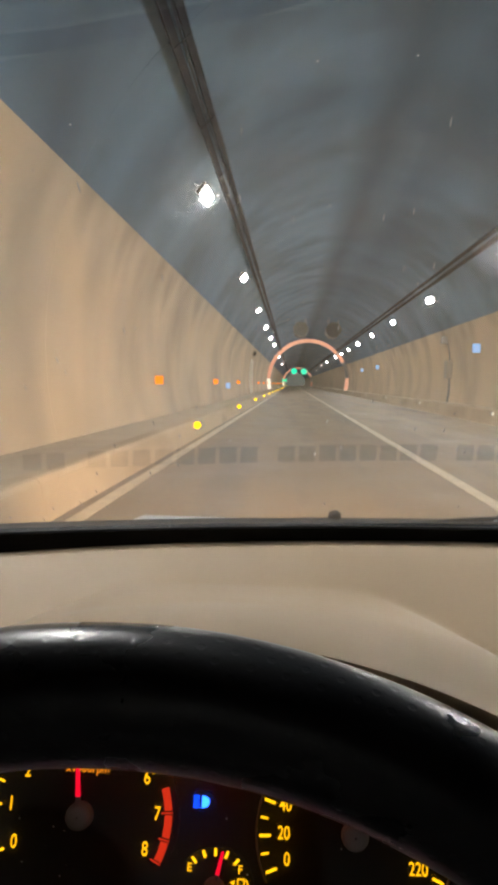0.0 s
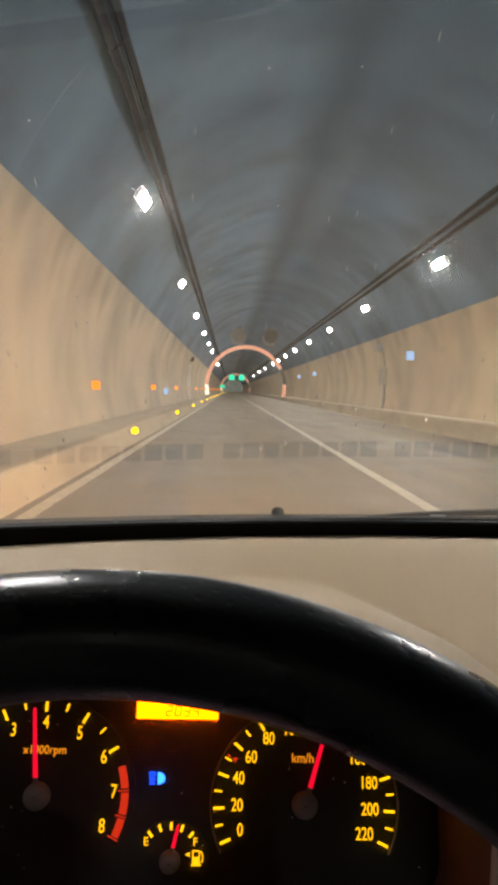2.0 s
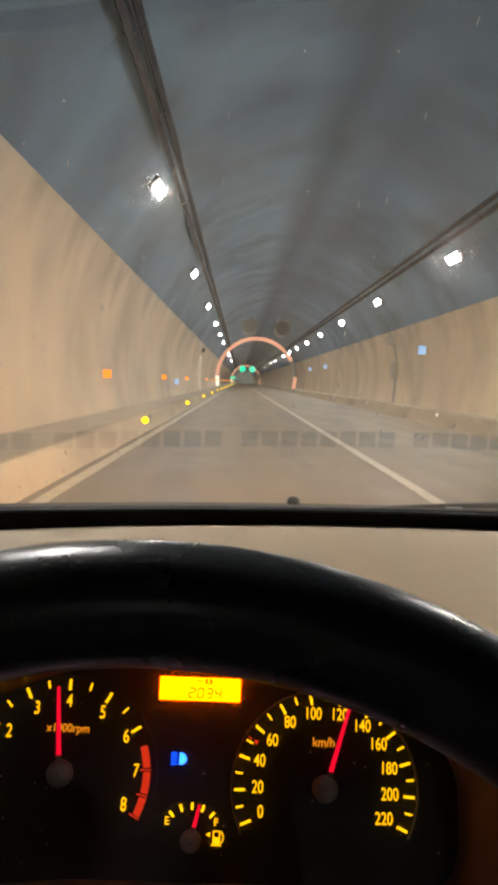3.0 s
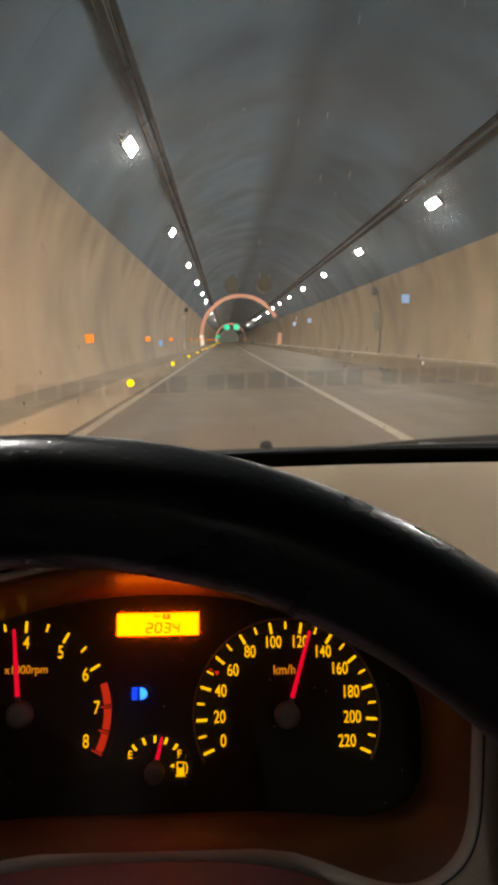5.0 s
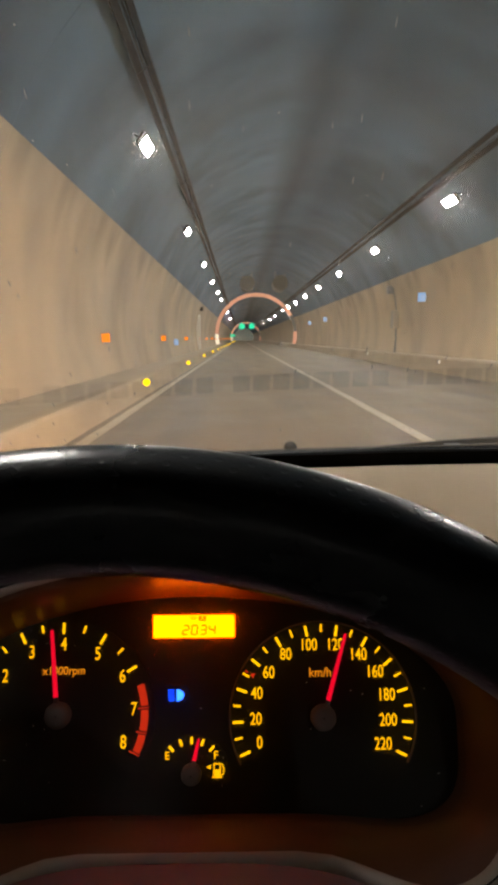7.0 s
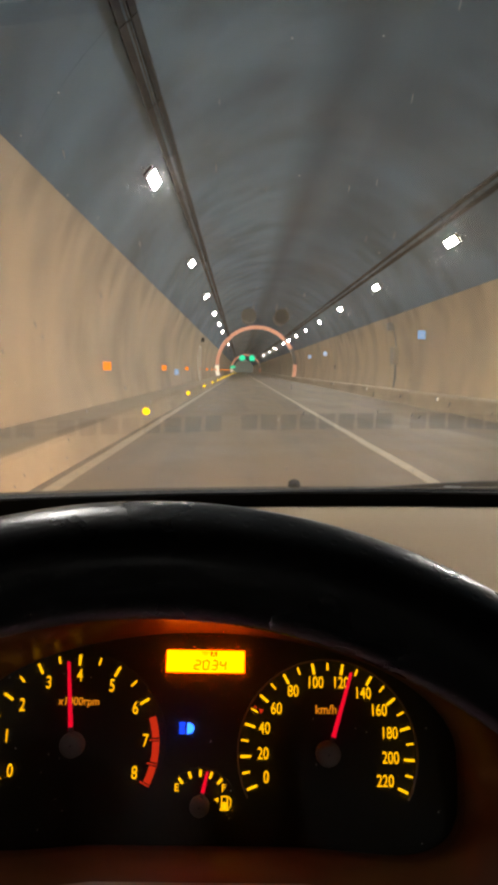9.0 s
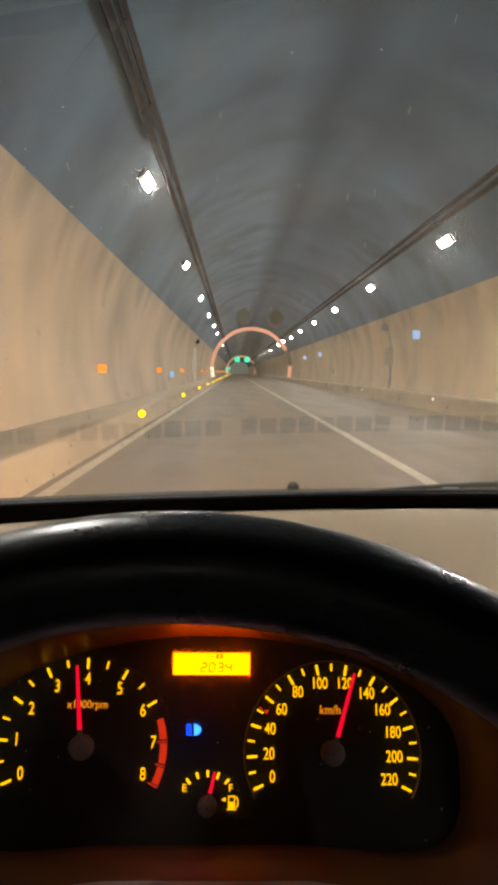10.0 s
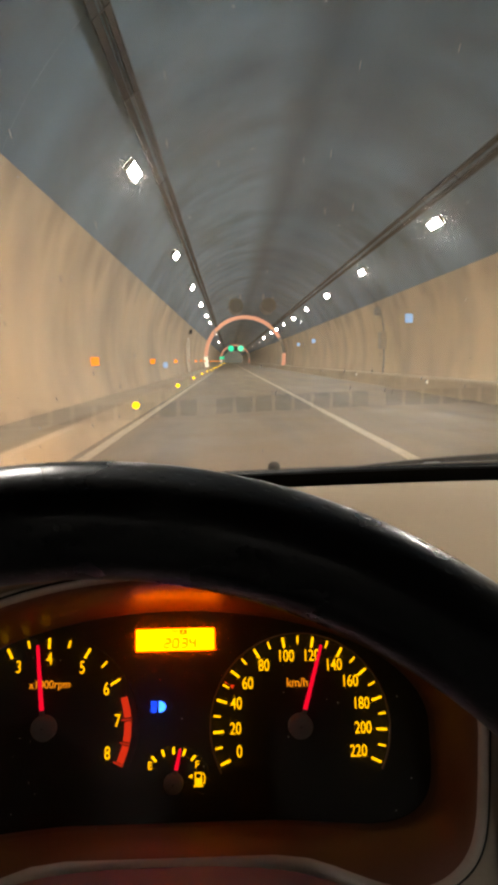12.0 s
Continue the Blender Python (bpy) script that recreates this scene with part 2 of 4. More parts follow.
stained(M_ROAD, (0.065, 0.058, 0.050), (0.8, 0.14, 1), 1.3, 0.45, 0.54, 0.72)
M_KERB = stained(material("kerb_concrete", (0.43, 0.335, 0.225), 0.7, spread=0.15, scale=1.5, fine=60, bump=0.2),
                 (0.2, 0.16, 0.11), (0.6, 0.25, 1), 1.0, 0.6, 0.52, 0.72)
M_WALK = material("walkway_concrete", (0.44, 0.365, 0.27), 0.8, spread=0.18, scale=1.2, fine=60, bump=0.2)
M_LINE = material("road_line_paint", (0.50, 0.40, 0.275), 0.6, spread=0.22, scale=3, fine=60, bump=0.2)
M_TRAY = material("dark_galvanised_tray", (0.010, 0.011, 0.013), 0.8, spec=0.12, scale=2, fine=40)
M_CABLE = material("black_cable", (0.012, 0.012, 0.014), 0.6, spec=0.2, scale=5, fine=60)
M_STEEL = material("grey_steel", (0.30, 0.30, 0.29), 0.5, metal=0.5, scale=4, fine=60)
M_FAN = material("fan_casing", (0.115, 0.108, 0.09), 0.5, metal=0.3, scale=4, fine=60)
M_DARK = material("dark_cavity", (0.02, 0.02, 0.02), 0.8)
M_BOX = material("cabinet_paint", (0.36, 0.32, 0.26), 0.55, scale=3, fine=60)
M_WHITE = material("white_paint", (0.75, 0.70, 0.60), 0.5, scale=3, fine=60)
G_LAMP = glow("lamp_glass_lit", (1.0, 0.97, 0.93), 0.78 * LAMP)
G_LAMP_FAR = glow("far_lamp_glass_lit", (1.0, 0.97, 0.93), 1.18 * LAMP)     # the row across the road burns brighter
# reflective arch strips: returned headlight given as emission, whiter at the left foot
G_RING = glow("arch_glow_salmon", (1.0, 0.46, 0.29), 0.8)
G_RING_HOT = glow("arch_glow_white", (1.0, 0.86, 0.66), 1.4)
# reflectors: the headlight they send back is given as their own glow
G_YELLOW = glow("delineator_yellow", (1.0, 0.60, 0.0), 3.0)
G_ORANGE = glow("delineator_orange", (1.0, 0.25, 0.008), 1.6)
G_PALE = glow("delineator_white", (1.0, 0.88, 0.70), 0.9)
# reflective wall signs, their returned light set as emission
G_BLUE = glow("sign_pale_blue", (0.36, 0.62, 1.0), 1.0)
G_DISTANCE = glow("distance_glow", (0.22, 0.24, 0.20), 0.5)
G_GREEN = glow("signal_green", (0.01, 0.95, 0.48), 1.2)

M_DASH = material("dashboard_vinyl", (0.33, 0.244, 0.148), 0.62, spread=0.06, scale=8, fine=900, bump=0.12)
M_FASCIA = material("fascia_plastic", (0.54, 0.44, 0.34), 0.5, spread=0.08, scale=10, fine=420, bump=0.25)
M_TRIM = material("satin_trim", (0.62, 0.52, 0.44), 0.35, metal=0.1, spread=0.06, scale=20, fine=500, bump=0.03)
M_BLACK = material("black_plastic", (0.012, 0.012, 0.013), 0.45, spread=0.2, scale=20, fine=600, bump=0.08)
# beige plastic in deep shade: shade and amber cast are put into this brown
M_BEZEL = material("shade_brown_plastic", (0.18, 0.077, 0.039), 0.42, spread=0.1, scale=20, fine=400, bump=0.0, spec=0.6)
M_HUB = material("hub_cap_plastic", (0.17, 0.14, 0.13), 0.45, spread=0.06, scale=20, fine=400, bump=0.02)
M_FACE = material("gauge_face", (0.009, 0.0075, 0.006), 0.6, spec=0.15, spread=0.2, scale=40, fine=900, bump=0.02)
M_LEATHER = material("black_leather", (0.006, 0.006, 0.007), 0.30, spec=0.32, spread=0.2, scale=25, fine=900, bump=0.05)


def perforate(mat, scale):
    """Small round pits in the leather."""
    nt = mat.node_tree
    n, l = nt.nodes, nt.links
    bsdf = n["Principled BSDF"]
    co, vo, r, b = (n.new(k) for k in ("ShaderNodeUVMap", "ShaderNodeTexVoronoi", "ShaderNodeMapRange", "ShaderNodeBump"))
    vo.voronoi_dimensions = "2D"
    vo.inputs["Scale"].default_value, vo.inputs["Randomness"].default_value = scale, 0.08
    r.inputs["From Min"].default_value, r.inputs["From Max"].default_value = 0.11, 0.20
    l.new(co.outputs[0], vo.inputs["Vector"])
    l.new(vo.outputs["Distance"], r.inputs["Value"])
    l.new(r.outputs[0], b.inputs["Height"])
    b.inputs["Strength"].default_value, b.inputs["Distance"].default_value = 0.16, 0.0004
    l.new(bsdf.inputs["Normal"].links[0].from_socket, b.inputs["Normal"])
    l.new(b.outputs[0], bsdf.inputs["Normal"])


perforate(M_LEATHER, 1.0)
# red and blue light falling on the cover is put into this mauve
M_SHROUD = material("column_cover_plastic", (0.30, 0.18, 0.21), 0.5, spread=0.06, scale=10, fine=700, bump=0.05)
M_FRIT = material("black_glass_edge", (0.004, 0.004, 0.004), 0.7, spec=0.05, spread=0.1, scale=20, fine=300, bump=0.0)
M_COWL = material("grey_cowl_plastic", (0.026, 0.026, 0.026), 0.7, spec=0.2, spread=0.15, scale=12, fine=300, bump=0.1)
M_RUBBER = material("wiper_rubber", (0.02, 0.02, 0.021), 0.5, spec=0.3, scale=20, fine=200)
M_PAINT = material("silver_car_paint", (0.42, 0.42, 0.43), 0.42, metal=0.0, spread=0.02, scale=5, fine=900, bump=0.01, coat=0.5)
M_LINER = material("headliner_cloth", (0.05, 0.047, 0.044), 0.9, scale=10, fine=500)
M_TYRE = material("tyre_rubber", (0.02, 0.02, 0.02), 0.8, scale=20, fine=200)
M_GLASS = pane_material("windscreen_glass")


def dusty(mat, veil, speck, haze, scale, bend, scratch=0.0):
    """Grime on a pane: a thin uneven film that scatters light both ways, small specks, and a haze that spreads glare round lamps."""
    nt = mat.node_tree
    n, l = nt.nodes, nt.links
    out = [q for q in n if q.bl_idname == "ShaderNodeOutputMaterial"][0]
    before = out.inputs[0].links[0].from_socket
    co, tex, vo, r, v, top = (n.new(k) for k in ("ShaderNodeTexCoord", "ShaderNodeTexNoise", "ShaderNodeTexVoronoi", "ShaderNodeMapRange", "ShaderNodeMapRange", "ShaderNodeMath"))
    tex.inputs["Scale"].default_value, tex.inputs["Detail"].default_value = 7.0, 6
    vo.inputs["Scale"].default_value = scale
    l.new(co.outputs["Object"], tex.inputs["Vector"])
    l.new(co.outputs["Object"], vo.inputs["Vector"])
    r.inputs["From Min"].default_value, r.inputs["From Max"].default_value = 0.35, 0.75
    r.inputs["To Min"].default_value, r.inputs["To Max"].default_value = veil * 0.6, veil * 1.7
    v.inputs["From Min"].default_value, v.inputs["From Max"].default_value = 0.028, 0.046
    v.inputs["To Min"].default_value, v.inputs["To Max"].default_value = speck, 0.0
    l.new(tex.outputs["Fac"], r.inputs["Value"])
    l.new(vo.outputs["Distance"], v.inputs["Value"])
    top.operation = "MAXIMUM"
    l.new(r.outputs[0], top.inputs[0])
    l.new(v.outputs[0], top.inputs[1])
    mp, cell, thin, most = (n.new(k) for k in ("ShaderNodeMapping", "ShaderNodeTexVoronoi", "ShaderNodeMapRange", "ShaderNodeMath"))
    mp.inputs["Rotation"].default_value, mp.inputs["Scale"].default_value = (0, 0, 0.5), (130.0, 14.0, 14.0)      # short scratches
    l.new(co.outputs["Object"], mp.inputs[0])
    cell.inputs["Scale"].default_value = 1.0
    l.new(mp.outputs[0], cell.inputs["Vector"])
    thin.inputs["From Min"].default_value, thin.inputs["From Max"].default_value = 0.05, 0.085
    thin.inputs["To Min"].default_value, thin.inputs["To Max"].default_value = scratch, 0.0
    l.new(cell.outputs["Distance"], thin.inputs["Value"])
    most.operation = "MAXIMUM"
    l.new(top.outputs[0], most.inputs[0])
    l.new(thin.outputs[0], most.inputs[1])
    df, tl, both, film, spread, last = (n.new(k) for k in ("ShaderNodeBsdfDiffuse", "ShaderNodeBsdfTranslucent", "ShaderNodeMixShader", "ShaderNodeMixShader", "ShaderNodeBsdfRefraction", "ShaderNodeMixShader"))
    df.inputs[0].default_value = tl.inputs[0].default_value = (0.73, 0.75, 0.76, 1)
    both.inputs[0].default_value = 0.7
    l.new(df.outputs[0], both.inputs[1])
    l.new(tl.outputs[0], both.inputs[2])
    l.new(most.outputs[0], film.inputs[0])
    l.new(before, film.inputs[1])
    l.new(both.outputs[0], film.inputs[2])
    other, pair = n.new("ShaderNodeBsdfRefraction"), n.new("ShaderNodeMixShader")
    for lobe, ior in ((spread, 1 + bend), (other, 1 / (1 + bend))):
        lobe.inputs["Roughness"].default_value, lobe.inputs["IOR"].default_value = 1.0, ior
    l.new(spread.outputs[0], pair.inputs[1])
    l.new(other.outputs[0], pair.inputs[2])
    last.inputs[0].default_value = haze
    l.new(film.outputs[0], last.inputs[1])
    l.new(pair.outputs[0], last.inputs[2])
    l.new(last.outputs[0], out.inputs[0])


dusty(M_GLASS, 0.03, 0.6, 0.014, 52.0, 0.022, 0.40)
M_COVER = pane_material("gauge_cover_plastic", gloss=0.12)
dusty(M_COVER, 0.02, 0.7, 0.05, 95.0, 0.30)
M_SIDEGLASS = pane_material("side_glass", (0.72, 0.75, 0.74))
# unseen rear pane, darkened to keep light from behind off the wheel rim
M_REARGLASS = pane_material("dimmed_rear_glass", (0.16, 0.17, 0.17))
G_DIGIT = glow("gauge_amber", (1.0, 0.47, 0.003), 1.5)
G_TICK = glow("gauge_yellow", (1.0, 0.49, 0.003), 1.7)
G_TEXT = glow("gauge_orange", (1.0, 0.30, 0.01), 0.9)
G_NEEDLE = glow("needle_red", (1.0, 0.004, 0.030), 0.95)
G_RED = glow("redline_red", (1.0, 0.045, 0.012), 0.62)
G_BEAM = glow("indicator_blue", (0.002, 0.060, 1.0), 4.5)
G_BOWL = glow("indicator_bright_blue", (0.02, 0.15, 1.0), 5.0)
G_LCD = glow("display_yellow", (1.0, 0.112, 0.0), 11.0)
M_LCDINK = material("display_ink", (0.10, 0.06, 0.0), 0.6)
G_HEAD = glow("headlamp_lens_lit", (1.0, 0.9, 0.75), 6.0)


# ---- the tunnel ----
def arc_x(z, r=TR):
    return math.sqrt(max(r * r - (z - TZ) ** 2, 0.0))


def arc_point(a, r=TR):
    """a: degrees from the crown, to the right positive."""
    return TX + r * math.sin(radians(a)), TZ + r * math.cos(radians(a))


A_PAINT = math.degrees(math.atan2(arc_x(PAINT), PAINT - TZ))
A_BASE = math.degrees(math.atan2(arc_x(-0.1), -0.1 - TZ))
JOINT = 8.0


def lining(a0, a1, n, r0=TR, depth=0.004, gap=0.012):
    """A strip of the vault with a recessed joint every JOINT metres, and its thickness behind."""
    bm = bmesh.new()
    angles = [a0 + (a1 - a0) * k / n for k in range(n + 1)]

    def ring(y, r):
        return [(arc_point(a, r)[0], y, arc_point(a, r)[1]) for a in angles]

    rings = [ring(Y0, r0 + 0.35), ring(Y0, r0)]
    y = Y0 + JOINT
    while y < Y1 - 1:
        rings += [ring(y, r0), ring(y + 0.004, r0 + depth), ring(y + gap, r0 + depth), ring(y + gap + 0.004, r0)]
        y += JOINT
    rings += [ring(Y1, r0), ring(Y1, r0 + 0.35)]
    loft(bm, rings, False)
    return bm


for name, a0, a1, side in (("wall_left", -A_BASE, -A_PAINT, "left"), ("wall_right", A_PAINT, A_BASE, "right")):
    tagged(part(name, lining(a0, a1, 14), M_WALL), "stained cream painted lower tunnel wall above the kerb", "wall", kind="structure")
tagged(part("ceiling", lining(-A_PAINT, A_PAINT, 40), M_VAULT), "dark grey sooty concrete tunnel vault", "ceiling", kind="structure")
bm = bmesh.new()
box(bm, TX, Y0 - 0.2, 3.2, 12.5, 0.3, 8.4)
tagged(part("wall_back", bm, M_VAULT), "plain dark end of the tunnel", "wall", kind="structure")
# end board with its own glow, in place of the tunnel's lit distance
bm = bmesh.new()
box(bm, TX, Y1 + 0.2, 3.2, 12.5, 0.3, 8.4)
tagged(part("backdrop", bm, G_DISTANCE), "end board that glows for the lit distance where the tunnel goes on", "backdrop", kind="structure")

bm = bmesh.new()
box(bm, TX, (Y0 + Y1) / 2, -0.15, 11.5, Y1 - Y0 + 1, 0.30)
tagged(part("road", bm, M_ROAD), "worn grey asphalt tunnel road with dark tyre tracks", "road", kind="structure")


def kerb(name, x, side, high):
    """Cast kerb with a battered face, a rounded edge and a walkway behind it."""
    bm = bmesh.new()
    prof = [(0, -0.02), (0.03, 0.06), (0.09, high - 0.05), (0.12, high - 0.01), (0.16, high), (0.30, high), (0.30, -0.02)]
    y, rings = Y0, []
    while y < Y1:
        for yy, inset in ((y, 0.006), (y + 0.012, 0.0), (y + 5.988, 0.0), (y + 6.0, 0.006)):
            rings.append([(x + side * (px + (inset if pz > 0 else 0)), yy, pz - (inset if pz > 0.2 else 0)) for px, pz in prof])
        y += 6.0
    loft(bm, rings, False)
    tagged(part(name, bm, M_KERB), "weathered pale concrete kerb beside the road", "kerb", kind="structure")
    bm = bmesh.new()
    wall = arc_x(high) + 0.1
    edge = TX + side * wall
    x0 = x + side * 0.302
    box(bm, (x0 + edge) / 2, (Y0 + Y1) / 2, (high - 0.02) / 2 - 0.02, abs(edge - x0), Y1 - Y0, high - 0.02)
    tagged(part("pavement_" + name.split("_")[1], bm, M_WALK), "grey dusty concrete walkway along the wall", "walkway", kind="structure")


kerb("kerb_left", KERB_L, -1, KERB_H)
kerb("kerb_right", KERB_R, 1, KERB_H + 0.13)

for x, w, lab in ((LINE_L, 0.14, "worn white edge line"), (LINE_M, 0.15, "worn white lane line")):
    bm = bmesh.new()
    y, rows = Y0, []
    while y <= Y1:
        j = 0.008 * math.sin(y * 1.7 + x) + 0.004 * math.sin(y * 5.1)
        rows.append([(x - w / 2 + j, y, 0.0), (x - w / 2 + j, y, 0.005), (x + w / 2 + j * 0.6, y, 0.005), (x + w / 2 + j * 0.6, y, 0.0)])
        y += 2.0
    loft(bm, rows, False)
    tagged(part("trim_line", bm, M_LINE), lab, "road line", kind="structure")


# ---- tunnel fittings ----
def cable_tray(side):
    """Two open channels side by side with loose cables between them, on brackets from the vault."""
    a = math.degrees(math.asin(3.58 / (TR - 0.07)))
    x, z = arc_point(side * a, TR - 0.07)
    top = thing("cable_tray", "dark steel cable trays with cables under the vault", "cable tray", "trays along the vault", pose(x, 0, z, 0, side * a, 0))
    for mid, w in ((-0.100, 0.105), (0.105, 0.090)):
        bm = bmesh.new()
        mid *= -side
        for dx in (-w / 2, w / 2):
            box(bm, mid + dx, (Y0 + Y1) / 2, -0.02, 0.012, Y1 - Y0 - 1, 0.045)
        box(bm, mid, (Y0 + Y1) / 2, -0.045, w - 0.008, Y1 - Y0 - 1, 0.008)
        part("channel", bm, M_TRAY, top)
    for dx, r, sway in ((0.0, 0.012, 0.012), (0.152, 0.011, 0.006), (-0.165, 0.010, 0.008)):
        bm = bmesh.new()
        tube(bm, [(-side * dx + sway * math.sin(0.9 * y + 5 * dx), y, -0.045 - 0.018 * abs(math.sin(math.pi * (y + 2) / 3.0))) for y in np.arange(Y0 + 1, 90.0, 1.0)] + [(-side * dx, 100.0, -0.05), (-side * dx, Y1 - 1, -0.05)], r, 7)
        part("cable", bm, M_CABLE, top)
    bm = bmesh.new()
    rod(bm, (-side * 0.160, Y0 + 1, 0.02), (-side * 0.160, Y1 - 1, 0.02), 0.014, n=8)
    part("conduit", bm, M_TRAY, top)
    for k in range(56):
        y = -2 + 3.0 * k
        bm = bmesh.new()
        box(bm, 0, y, -0.056, 0.31, 0.04, 0.012)
        for dx in (-0.15, 0.15):
            rod(bm, (dx, y, -0.05), (dx, y, 0.09), 0.009, n=6)
        part("bracket", bm, M_TRAY, top)


cable_tray(-1)
cable_tray(1)


def tunnel_lamp(m, group, lit):
    """A long floodlight: cast housing with fins, a flat lit glass in a thin bezel, and a yoke up to the vault."""
    lamp = thing("tunnel_lamp", "lit white floodlight under the dark vault", "lamp", group, m)
    bm = bmesh.new()
    box(bm, 0, 0, 0.04, 0.28, 1.12, 0.06, 0.02)
    for k in range(5):
        box(bm, -0.10 + 0.05 * k, 0, 0.09, 0.010, 1.02, 0.03)
    part("housing", bm, M_TRAY, lamp)
    bm = bmesh.new()
    box(bm, 0, 0, -0.010, 0.22, 1.06, 0.020, 0.006)
    part("glass", bm, lit, lamp, "glaring white glass")
    bm = bmesh.new()
    for dx, dy, w, d in ((-0.130, 0, 0.024, 1.11), (0.130, 0, 0.024, 1.11), (0, -0.544, 0.234, 0.022), (0, 0.544, 0.234, 0.022)):
        # end lips made deeper to hide glass and dim the lamps from afar
        lip = 0.02 if dx else 0.045
        box(bm, dx, dy, 0.004 - lip / 2, w, d, lip, 0.004)
    part("bezel", bm, M_TRAY, lamp)
    bm = bmesh.new()
    for dy in (-0.36, 0.36):
        box(bm, 0, dy, 0.19, 0.024, 0.010, 0.24)
    box(bm, 0, 0, 0.305, 0.024, 0.730, 0.010)
    rod(bm, (0, 0, 0.305), (0, 0, 0.62), 0.014, n=8)
    part("yoke", bm, M_TRAY, lamp)
    return lamp


LX, LAMP_TILT = 3.88, 54


def lamp_pose(side, y):
    return pose(TX + side * LX, y, 4.90, 0, LAMP_TILT, 1.5 if side > 0 else 178.5)


for side, first, group, lit, far in ((-1, LAMP_L, "lamps on the vault by the lane", G_LAMP, [*range(-2, 6), 8, 11]),
                                    (1, LAMP_R, "lamps on the vault across the road", G_LAMP_FAR, [*range(-2, 8), 9, 11, 14])):
    ob = tunnel_lamp(lamp_pose(side, first - 3 * LAMP_STEP), group, lit)
    for k in far:
        copy_thing(ob, lamp_pose(side, first + k * LAMP_STEP))


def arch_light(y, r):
    """A ring of reflective strip, set to glow, on a steel arch standing proud of the lining."""
    arch = thing("reflective_arch", "salmon reflective strip, set to glow, on an arch round the tunnel", "light arch", "arches along the tunnel", pose(0, y, 0))
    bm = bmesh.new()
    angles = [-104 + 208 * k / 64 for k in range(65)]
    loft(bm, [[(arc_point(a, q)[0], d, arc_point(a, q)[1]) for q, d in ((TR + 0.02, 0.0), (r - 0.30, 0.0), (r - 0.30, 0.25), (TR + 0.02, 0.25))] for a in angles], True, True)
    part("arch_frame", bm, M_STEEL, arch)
    for a0, a1, mat, lab in ((-104, -89, G_RING_HOT, "lower strip, headlight return set as white glow"), (-88.5, -50, G_RING, ""), (-49.5, 46, G_RING, ""), (48, 62, G_RING, ""), (86, 104, G_RING, "")):
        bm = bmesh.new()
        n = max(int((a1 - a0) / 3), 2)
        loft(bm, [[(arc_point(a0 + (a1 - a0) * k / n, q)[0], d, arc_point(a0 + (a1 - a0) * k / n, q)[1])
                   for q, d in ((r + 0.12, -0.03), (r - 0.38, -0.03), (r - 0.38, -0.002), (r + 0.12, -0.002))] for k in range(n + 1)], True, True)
        part("glow_strip", bm, mat, arch, lab)


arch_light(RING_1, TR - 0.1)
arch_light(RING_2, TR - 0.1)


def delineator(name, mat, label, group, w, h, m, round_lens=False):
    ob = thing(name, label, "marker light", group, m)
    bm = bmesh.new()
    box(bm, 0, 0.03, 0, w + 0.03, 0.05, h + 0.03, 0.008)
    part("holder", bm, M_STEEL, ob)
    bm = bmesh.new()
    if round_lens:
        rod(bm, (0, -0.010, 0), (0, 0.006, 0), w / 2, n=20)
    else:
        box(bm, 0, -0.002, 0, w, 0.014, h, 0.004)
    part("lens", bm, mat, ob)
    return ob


yellow = delineator("kerb_reflector", G_YELLOW, "round yellow reflector, set to glow, on the kerb face", "yellow marker lights on the kerb", 0.15, 0.13, pose(KERB_L - 0.005, 15.5, 0.26), True)
orange = delineator("wall_reflector", G_ORANGE, "orange reflector, set to glow, on the pale tunnel wall", "orange marker lights on the wall", 0.20, 0.20, pose(TX - arc_x(1.16) + 0.10, 18.0, 1.16))
pale = delineator("far_kerb_reflector", G_PALE, "small white reflector, set to glow, on the far kerb face", "white marker lights on the far kerb", 0.12, 0.10, pose(KERB_R + 0.06, 24.0, KERB_H), True)
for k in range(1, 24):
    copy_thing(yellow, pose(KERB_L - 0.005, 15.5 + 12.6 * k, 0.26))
for k in range(1, 23):
    copy_thing(orange, pose(TX - arc_x(1.16) + 0.10, 18.0 + 13.5 * k, 1.16))
    copy_thing(pale, pose(KERB_R + 0.06, 24.0 + 13.5 * k, KERB_H))


